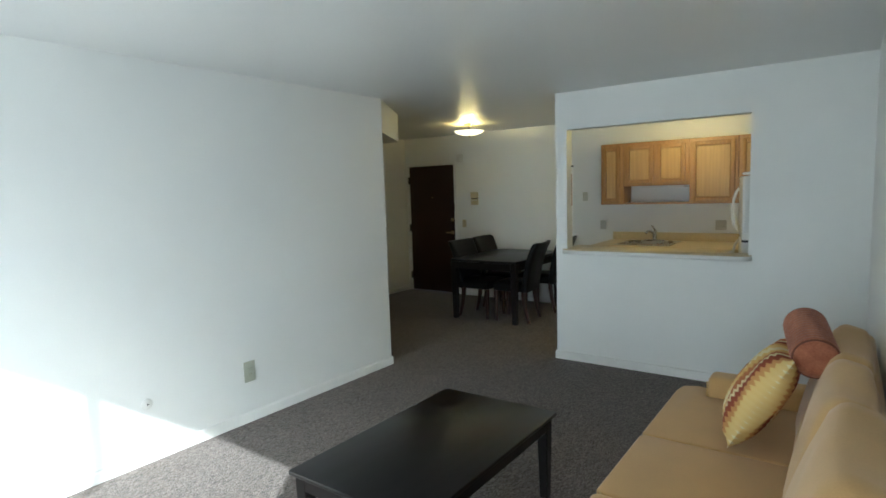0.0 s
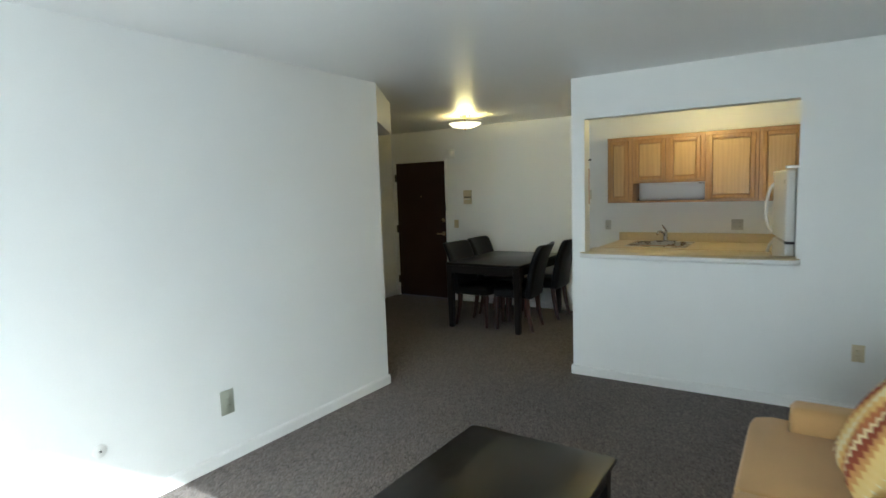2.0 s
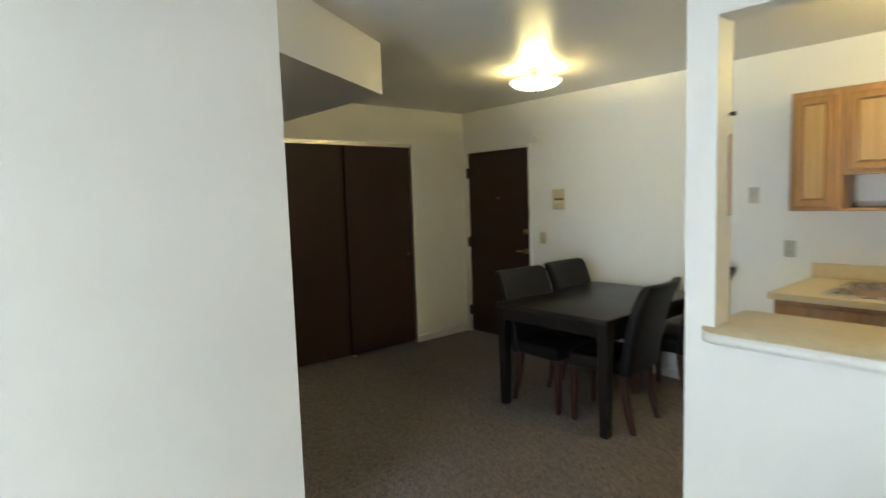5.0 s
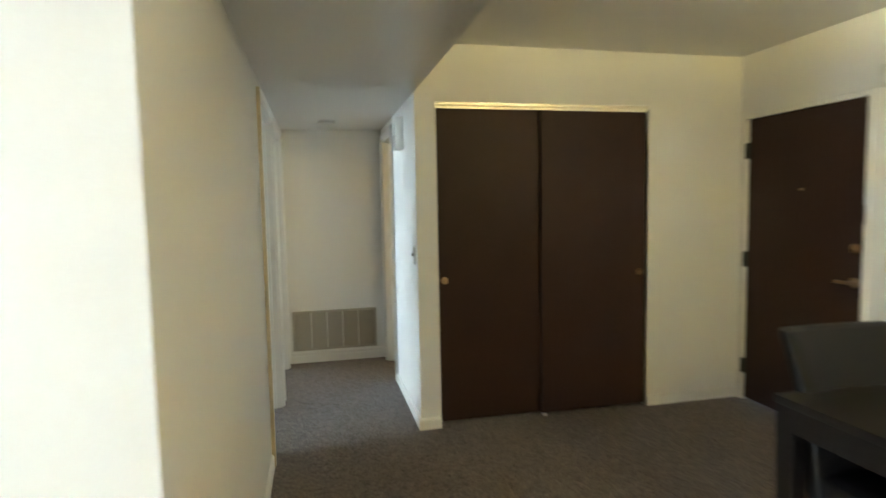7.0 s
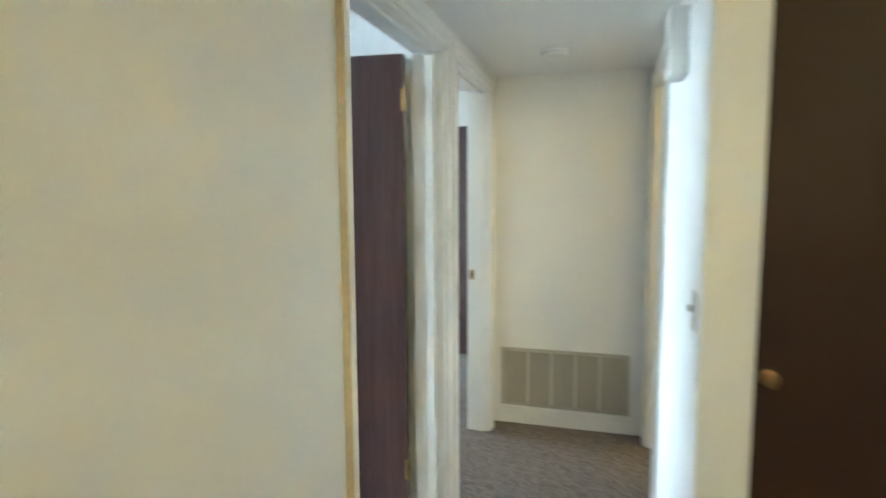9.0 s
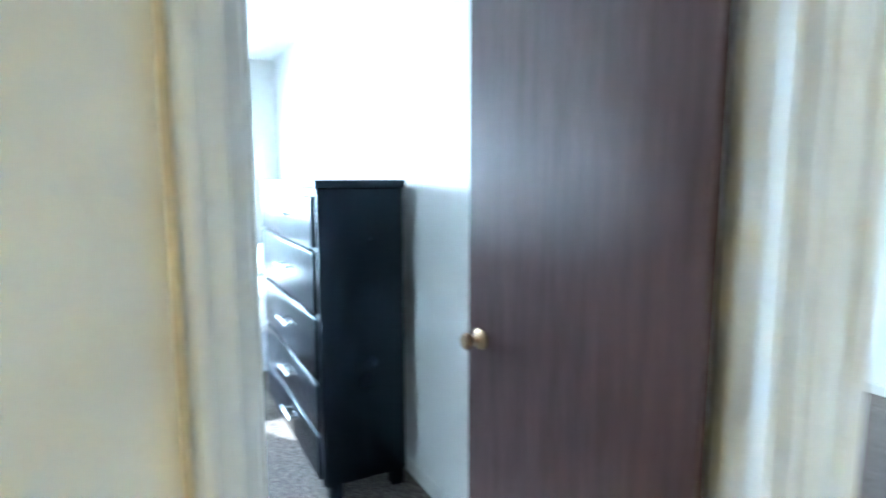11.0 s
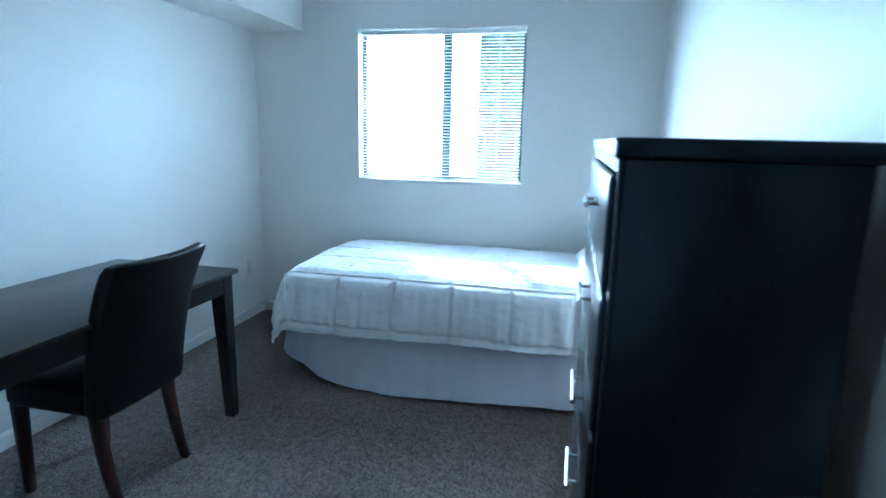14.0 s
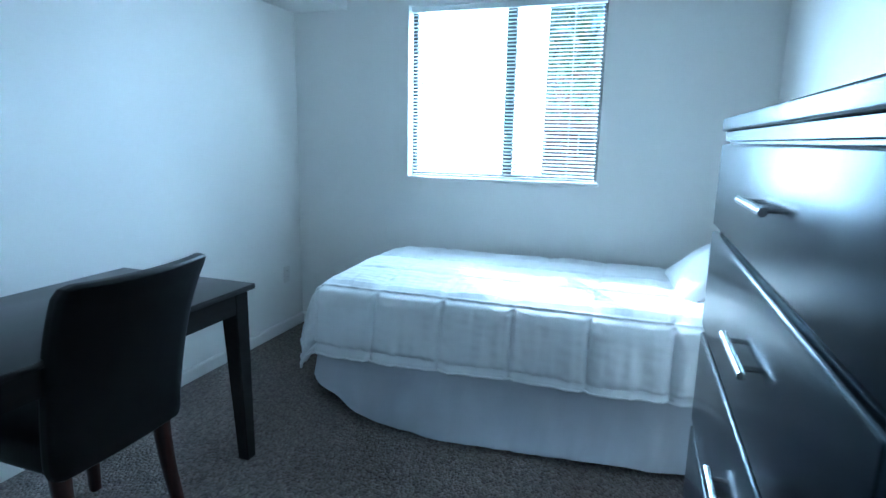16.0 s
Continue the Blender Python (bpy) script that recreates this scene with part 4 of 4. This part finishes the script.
def pillow_mesh(w, h, thick, n=18):
    bm = bmesh.new()
    grid = {}
    for side in (1, -1):
        for i in range(n + 1):
            for j in range(n + 1):
                u, v = i / n * 2 - 1, j / n * 2 - 1
                edge = i in (0, n) or j in (0, n)
                if edge and side == -1:
                    grid[side, i, j] = grid[1, i, j]
                    continue
                t = thick / 2 * ((1 - u * u) * (1 - v * v)) ** 0.42
                pinch = 1 - 0.07 * (1 - u * u) * (v * v) - 0.0
                pinch2 = 1 - 0.07 * (1 - v * v) * (u * u)
                wob = 0.006 * math.sin(9 * u + 5 * v)
                grid[side, i, j] = bm.verts.new((u * w / 2 * pinch2, side * (t + wob * (0 if edge else 1)), v * h / 2 * pinch))
        for i in range(n):
            for j in range(n):
                q = [grid[side, i, j], grid[side, i + 1, j], grid[side, i + 1, j + 1], grid[side, i, j + 1]]
                bm.faces.new(q if side == -1 else q[::-1])
    bmesh.ops.recalc_face_normals(bm, faces=bm.faces)
    return bm


cushion = thing("throw_pillow", "square throw pillow in cream, gold and rust zigzag knit", "pillow", pose(3.14, -1.12, 0.69, -30, 0, -84))
part("body", pillow_mesh(0.43, 0.46, 0.19), ZIGZAG, cushion, smooth=60)

# ---- kitchen ----
ledge = thing("pass_through_ledge", "tan laminate ledge with white edge in the pass-through", "counter ledge")
bm = bmesh.new()
outline = []
for cx, cy, a0, r in ((2.85 - 0.09, 0.86 + 0.09, -90, 0.09), (2.85 - 0.02, 1.09 - 0.02, 0, 0.02), (2.66 - 0.03, 1.31 - 0.03, 0, 0.03),
                      (1.318 + 0.03, 1.31 - 0.03, 90, 0.03), (1.318 + 0.09, 0.86 + 0.09, 180, 0.09)):
    for k in range(7):
        a = radians(a0 + k * 15)
        outline.append((cx + r * math.cos(a), cy + r * math.sin(a)))
    if cx > 2.8:
        outline.append((2.66, 1.09))
lo = [bm.verts.new((x, y, 1.0)) for x, y in outline]
hi = [bm.verts.new((x, y, 1.036)) for x, y in outline]
for i in range(len(lo)):
    bm.faces.new((lo[i], lo[(i + 1) % len(lo)], hi[(i + 1) % len(lo)], hi[i]))
bm.faces.new(lo[::-1]), bm.faces.new(hi)
part("edge_band", bm, TRIM, ledge, "white edge band")
bm = bmesh.new()
lo = [bm.verts.new((x, y, 1.0365)) for x, y in outline]
hi = [bm.verts.new((x, y, 1.040)) for x, y in outline]
for i in range(len(lo)):
    bm.faces.new((lo[i], lo[(i + 1) % len(lo)], hi[(i + 1) % len(lo)], hi[i]))
bm.faces.new(lo[::-1]), bm.faces.new(hi)
part("laminate_top", bm, LAMINATE, ledge)

CF = NORTH - 0.31        # front of the wall cabinets
CB = NORTH - 0.76        # front of the base cabinets


def cab_door(parent, x0, x1, z0, z1, y, name="door"):
    """A raised-panel oak door: frame of stiles and rails round a sunk groove and a raised field."""
    bm = bmesh.new()
    s = 0.042
    for a in ((x0, x0 + s, z0, z1), (x1 - s, x1, z0, z1), (x0 + s, x1 - s, z0, z0 + s), (x0 + s, x1 - s, z1 - s, z1)):
        cuboid(bm, a[0], a[1], y - 0.019, y, a[2], a[3], 0.004, 2)
    d = part(name, bm, OAK, parent)
    part("raised_panel", block(x0 + s + 0.006, x1 - s - 0.006, y - 0.013, y - 0.002, z0 + s + 0.006, z1 - s - 0.006, 0.009), OAKP, d)
    return d


def wall_cabinet(x0, x1, z0, z1, doors, label):
    t = thing("wall_cabinet", label, "kitchen cabinet", None, "wall cabinets over the counter")
    bm = block(x0, x1, CF + 0.018, NORTH - 0.002, z0, z1, 0.002)
    part("body", bm, OAK, t)
    part("face_frame", block(x0, x1, CF, CF + 0.0175, z0, z1, 0.002), OAK, t)
    for a, b in doors:
        cab_door(t, a, b, z0 + 0.028, z1 - 0.04, CF - 0.001)
    return t


CT, CBT = 2.10, 1.37
XA, XB, XC, XD, XE = 0.945, 1.222, 1.965, 2.46, 3.2
wall_cabinet(XA, XB, CBT, CT, ((XA + 0.025, XB - 0.04),), "narrow oak wall cabinet with a raised-panel door")
wall_cabinet(XB + 0.002, XC, 1.585, CT, ((XB + 0.03, XB + 0.352), (XB + 0.392, XC - 0.04)), "short double oak wall cabinet over the sink")
wall_cabinet(XC + 0.002, XD, CBT, CT, ((XC + 0.03, XD - 0.03),), "oak wall cabinet with a raised-panel door")
wall_cabinet(XD + 0.002, XE, CBT, CT, ((XD + 0.03, XD + 0.36), (XD + 0.385, XE - 0.03)), "oak wall cabinet behind the refrigerator")
shelf = thing("open_shelf", "thin oak shelf board under the short cabinet", "shelf")
part("board", block(XB + 0.002, XC, CF + 0.01, NORTH - 0.002, CBT, CBT + 0.018, 0.002), OAK, shelf)
strip = thing("under_cabinet_lamp", "slim white strip lamp under the short cabinet, off", "strip lamp")
part("housing", block(1.42, 1.90, CF + 0.05, CF + 0.12, 1.560, 1.585, 0.004), WHITE, strip)
part("cord", rod(bmesh.new(), (1.90, CF + 0.08, 1.572), (XC, CF + 0.08, 1.565), 0.004, sides=6), DARKP, strip)
clip = thing("bag_clip", "small black clip lying on the open shelf", "clip")
part("body", block(1.25, 1.30, CF + 0.06, CF + 0.09, CBT + 0.018, CBT + 0.028, 0.003), DARKP, clip)
part("spring", turned([(0, 0), (0.009, 0), (0.009, 0.02), (0, 0.02)], 10, pose(1.272, CF + 0.075, CBT + 0.026)), DARKP, clip)

base = thing("base_cabinet", "oak base cabinet run under the counter", "kitchen cabinet")
part("body", block(XA + 0.07, 2.78, CB + 0.02, NORTH - 0.002, 0.10, 0.88), OAK, base)
part("toe_kick", block(XA + 0.08, 2.78, CB + 0.08, NORTH - 0.01, 0.0, 0.10), DARKP, base)
for a in (1.03, 1.43, 1.83, 2.30):
    cab_door(base, a, a + 0.42, 0.13, 0.68, CB + 0.019)
    part("drawer_front", block(a, a + 0.42, CB, CB + 0.019, 0.71, 0.85, 0.005, 2), OAK, base)
counter = thing("countertop", "tan laminate kitchen countertop with backsplash", "countertop")
SX0, SX1, SY0, SY1 = 1.25, 1.83, CB + 0.09, NORTH - 0.10
bm = bmesh.new()
for a in ((XA + 0.05, SX0, CB - 0.025, NORTH - 0.002), (SX1, 2.80, CB - 0.025, NORTH - 0.002), (SX0, SX1, CB - 0.025, SY0), (SX0, SX1, SY1, NORTH - 0.002)):
    cuboid(bm, a[0], a[1], a[2], a[3], 0.88, 0.918)
part("top", bm, LAMINATE, counter)
part("backsplash", block(XA + 0.05, 2.80, NORTH - 0.022, NORTH - 0.001, 0.918, 1.015, 0.005, 2), LAMINATE, counter)
sink = thing("sink", "stainless steel kitchen sink set in the counter", "sink")
bm = bmesh.new()
for a in ((SX0 - 0.02, SX0 + 0.03, SY0 - 0.02, SY1 + 0.02), (SX1 - 0.03, SX1 + 0.02, SY0 - 0.02, SY1 + 0.02), (SX0 + 0.03, SX1 - 0.03, SY0 - 0.02, SY0 + 0.03), (SX0 + 0.03, SX1 - 0.03, SY1 - 0.05, SY1 + 0.02)):
    cuboid(bm, *a, 0.918, 0.923, 0.002)
part("rim", bm, STEEL, sink)
bm = bmesh.new()
x0, x1, y0, y1 = SX0 + 0.03, SX1 - 0.03, SY0 + 0.03, SY1 - 0.05
for a in ((x0 - 0.003, x0, y0, y1, 0.75, 0.919), (x1, x1 + 0.003, y0, y1, 0.75, 0.919), (x0, x1, y0 - 0.003, y0, 0.75, 0.919), (x0, x1, y1, y1 + 0.003, 0.75, 0.919), (x0, x1, y0, y1, 0.747, 0.75)):
    cuboid(bm, *a)
part("basin", bm, STEEL, sink)
tap = thing("faucet", "chrome single-lever kitchen faucet behind the sink", "faucet", pose(1.54, SY1 - 0.015, 0.923))
part("deck_plate", block(-0.12, 0.12, -0.025, 0.025, 0, 0.012, 0.008, 3), CHROME, tap)
part("body", turned([(0.028, 0.010), (0.026, 0.05), (0.022, 0.09), (0.018, 0.10), (0, 0.10)], 20), CHROME, tap)
bm = bmesh.new()
pts = [(0, 0, 0.06), (-0.015, -0.05, 0.10), (-0.03, -0.11, 0.125), (-0.045, -0.16, 0.12), (-0.05, -0.18, 0.095)]
for a, b in zip(pts, pts[1:]):
    rod(bm, a, b, 0.012, sides=12)
part("spout", bm, CHROME, tap)
part("lever", rod(rod(bmesh.new(), (0, 0, 0.095), (0.01, 0.01, 0.125), 0.02, 0.014), (0.01, 0.0, 0.12), (-0.03, -0.03, 0.19), 0.010, 0.007), CHROME, tap)

fridge = thing("refrigerator", "white top-freezer refrigerator with curved handles", "refrigerator", pose(2.75, 1.13, 0, 0, 0, 10))
part("cabinet", block(0.065, 0.70, 0, 0.62, 0.03, 1.655, 0.008, 2), ENAMEL, fridge)
for z0, z1, nm in ((1.135, 1.645, "freezer_door"), (0.06, 1.12, "lower_door")):
    d = part(nm, block(0.0, 0.06, 0.002, 0.618, z0, z1, 0.016, 4), ENAMEL, fridge)
    bm = bmesh.new()
    a, b = (z0 + 0.03, z1 - 0.10) if z0 > 1 else (z1 - 0.48, z1 - 0.03)
    dense = []
    for k in range(17):
        q = k / 16
        dense.append((-0.002 - 0.050 * math.sin(math.pi * q) ** 0.6, 0.565, a + (b - a) * q))
    for p, q in zip(dense, dense[1:]):
        rod(bm, p, q, 0.012, sides=10)
    part("handle", bm, ENAMEL, d, "curved white handle")
part("hinge", block(0.0, 0.06, -0.008, 0.04, 1.120, 1.135, 0.002), DARKP, fridge, "dark middle hinge")
part("top_hinge_cover", block(0.0, 0.10, 0.01, 0.07, 1.655, 1.675, 0.005), ENAMEL, fridge)
part("badge", block(-0.0015, 0.001, 0.06, 0.10, 1.55, 1.575, 0.0005), GREYP, fridge)
part("kick_plate", block(0.03, 0.07, 0.01, 0.61, 0.0, 0.05), DARKP, fridge)

# ---- bedroom ----
dresser = thing("dresser", "tall black wood-grain chest of five drawers with chrome bar handles", "chest of drawers", pose(0, 0, 0))
DX0, DX1, DY0, DY1 = -3.095, -2.72, -2.93, -1.715
bm = block(DX0, DX1, DY0, DY1, 0.085, 1.378, 0.002)
part("body", bm, DRESS, dresser)
part("top", block(DX0 - 0.008, DX1 + 0.018, DY0 - 0.03, DY1 + 0.016, 1.378, 1.413, 0.006, 3), DRESS, dresser)
part("top_rail", block(DX1, DX1 + 0.010, DY0, DY1, 1.352, 1.378, 0.002), DRESS, dresser)
seams = [1.350, 1.118, 0.832, 0.546, 0.310, 0.088]
for hi, lo in zip(seams, seams[1:]):
    d = part("drawer", block(DX1, DX1 + 0.020, DY0 + 0.006, DY1 - 0.050, lo + 0.012, hi - 0.004, 0.008, 3), DRESS, dresser)
    z = (lo + hi) / 2 + 0.012
    h = rod(bmesh.new(), (DX1 + 0.045, -2.405, z), (DX1 + 0.045, -2.195, z), 0.0075, sides=14)
    for y in (-2.37, -2.23):
        rod(h, (DX1 + 0.018, y, z), (DX1 + 0.045, y, z), 0.005, sides=10)
    part("handle", h, CHROME, d, "chrome bar handle")
part("side_stile", block(DX1, DX1 + 0.008, DY1 - 0.046, DY1, 0.088, 1.352, 0.002), DRESS, dresser)
for x in (DX0 + 0.03, DX1 - 0.05):
    for y in (DY0 + 0.05, DY1 - 0.05):
        part("foot", block(x - 0.03, x + 0.03, y - 0.03, y + 0.03, 0, 0.086, 0.004), DRESS, dresser)

BX, BY = -1.02, -3.60       # foot edge and room-side edge of the bed
bed = thing("bed", "single bed with box spring and pale cotton bed skirt", "bed", pose(0, 0, 0))
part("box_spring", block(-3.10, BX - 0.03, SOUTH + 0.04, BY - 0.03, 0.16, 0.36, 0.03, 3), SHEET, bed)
part("mattress", block(-3.10, BX - 0.02, SOUTH + 0.035, BY - 0.02, 0.362, 0.575, 0.05, 4), COTTON, bed)
for x in (-3.0, BX - 0.15):
    for y in (SOUTH + 0.15, BY - 0.14):
        part("leg", rod(bmesh.new(), (x, y, 0), (x, y, 0.17), 0.03, 0.03), DARKP, bed)


def skirt(u, v):
    # along the room side from the head to the foot corner, then across the foot
    side, r = -3.08 - BX, 0.14
    run_a, run_b = -(side) - r, 0.85
    arc = r * math.pi / 2
    s = u * (run_a + arc + run_b)
    if s < run_a:
        c, n = Vector((-3.08 + s, BY + 0.005, 0)), Vector((0, 1, 0))
    elif s < run_a + arc:
        a = (s - run_a) / r
        n = Vector((math.sin(a), math.cos(a), 0))
        c = Vector((BX - r, BY + 0.005 - r, 0)) + n * r
    else:
        c, n = Vector((BX, BY + 0.005 - r - (s - run_a - arc), 0)), Vector((1, 0, 0))
    corner = math.exp(-((s - run_a - arc * 0.4) / 0.20) ** 2)
    z = 0.36 - v * (0.335 - 0.12 * corner)
    wave = 0.018 * noise.noise(Vector((s * 3.4, 0.2 * v, 4))) + 0.012 * noise.noise(Vector((s * 11 + 0.8 * v, 0.3 * v, 1))) + 0.004 * noise.noise(Vector((s * 34 - 2 * v, v, 6)))
    bow = 0.10 * v ** 1.3 * max(0, math.sin(math.pi * min(1, max(0, (s - 0.2) / (run_a - 0.1))))) ** 0.7
    out = n * (0.02 + wave * (0.25 + 0.75 * v) + bow * (1 if n.y > 0.9 else 0.3 + 0.7 * max(0, n.y)) + 0.03 * v)
    p = c + out
    p.z = max(0.006, z + 0.012 * math.sin(s * 3.1) * v)
    return p


part("bed_skirt", sheet(260, 12, skirt, 0.002), SHEET, bed, "pale cotton bed skirt in soft folds, shade in its colour", smooth=80)


def seam(d, wide=0.011):
    """How deep a stitched seam pulls the quilt in, d metres beside it."""
    return math.exp(-(d / wide) ** 2)


def comforter(u, v):
    # u from the head end to past the foot, v from the wall side to past the room-side edge
    top, x0 = 0.622, -2.98
    x_edge, y_edge = BX - 0.075, BY - 0.055
    x = x0 + u * (x_edge - x0 + 0.35)
    y = SOUTH + 0.03 + v * (y_edge - SOUTH - 0.03 + 0.375 - 0.03 * (1 - u))
    da, db = max(0, x - x_edge), max(0, y - y_edge)
    d = (da ** 2.6 + db ** 2.6) ** (1 / 2.6)
    side = min(1, max(da, db) / 0.06)
    # stitched squares: rows parallel to the edge, columns across, each square swelling between its seams
    row, col = (y - y_edge - 0.035) / 0.295, (x - BX + 0.02) / 0.33
    fy, fx = abs(row - round(row)), abs(col - round(col))
    pull = max(seam(fy * 0.295) * (0.45 + 0.55 * side), seam(fx * 0.33) * (0.12 + 0.88 * side))
    swell = (1 - (2 * fx - 1) ** 4) * (1 - (2 * fy - 1) ** 4)
    puff = (0.010 + 0.010 * side) * (1 - pull) + 0.007 * swell
    near = seam(fx * 0.33, 0.06) + seam(fy * 0.295, 0.05)
    puff += 0.0035 * near * noise.noise(Vector((x * 30, y * 30, 3)))
    puff += 0.012 * noise.noise(Vector((x * 2.6, y * 2.6, 0))) + 0.005 * noise.noise(Vector((x * 8, y * 8, 2)))
    puff += 0.0025 * noise.noise(Vector((x * 34, y * 9, 5))) + 0.002 * noise.noise(Vector((x * 11, y * 37, 8)))
    rise = 0.035 * math.sin(math.pi * min(1, max(0, (y - SOUTH) / 1.15)))
    if d <= 0:
        return Vector((x, y, top + puff + rise))
    r = 0.085
    ang = min(math.pi / 2 * 0.9, d / r)
    rest = max(0, d - r * math.pi / 2 * 0.9)
    out = r * math.sin(ang) + rest * 0.17
    down = r * (1 - math.cos(ang)) + rest * 0.965
    n = Vector((da, db, 0)).normalized()
    hang = min(1, d / 0.25)
    if db > da:
        # vertical gathers that deepen towards the head end
        fold = 0.016 * noise.noise(Vector((x * 4 + 3, d * 1.2, 1))) + (0.006 + 0.012 * (1 - u)) * noise.noise(Vector((x * 19, d * 2, 4))) + 0.006 * math.sin(x * 38 + 3 * math.sin(x * 7)) * (1 - u)
    else:
        fold = 0.03 * noise.noise(Vector((y * 6, d * 2, 7))) + 0.010 * noise.noise(Vector((y * 19, d * 3, 9)))
    p = Vector((min(x, x_edge), min(y, y_edge), top - down)) + n * (out + puff + fold * hang)
    p.z += rise * (1 - min(1, d / 0.12))
    return p


cover = thing("comforter", "white quilted cotton comforter spread over the bed", "comforter")
bm = sheet(300, 190, comforter, 0.005)
part("quilt", bm, COTTON, cover, smooth=80)


def hem(pts, name, parent):
    b = bmesh.new()
    for p, q in zip(pts, pts[1:]):
        rod(b, p, q, 0.006, sides=6)
    part(name, b, COTTON, parent, smooth=60)


hem([comforter(k / 90, 1.0) + Vector((0, 0.004, 0)) for k in range(91)], "hem_piping", cover)
hem([comforter(1.0, k / 50) + Vector((0.004, 0, 0)) for k in range(51)], "hem_piping", cover)

pil = thing("bed_pillow", "plump white cotton bed pillow propped at the head", "pillow", pose(-2.87, -4.18, 0.735, 0, 0, 94) @ pose(0, 0, 0, -56, 0, 0))
part("body", pillow_mesh(0.66, 0.42, 0.19), COTTON, pil, smooth=60)
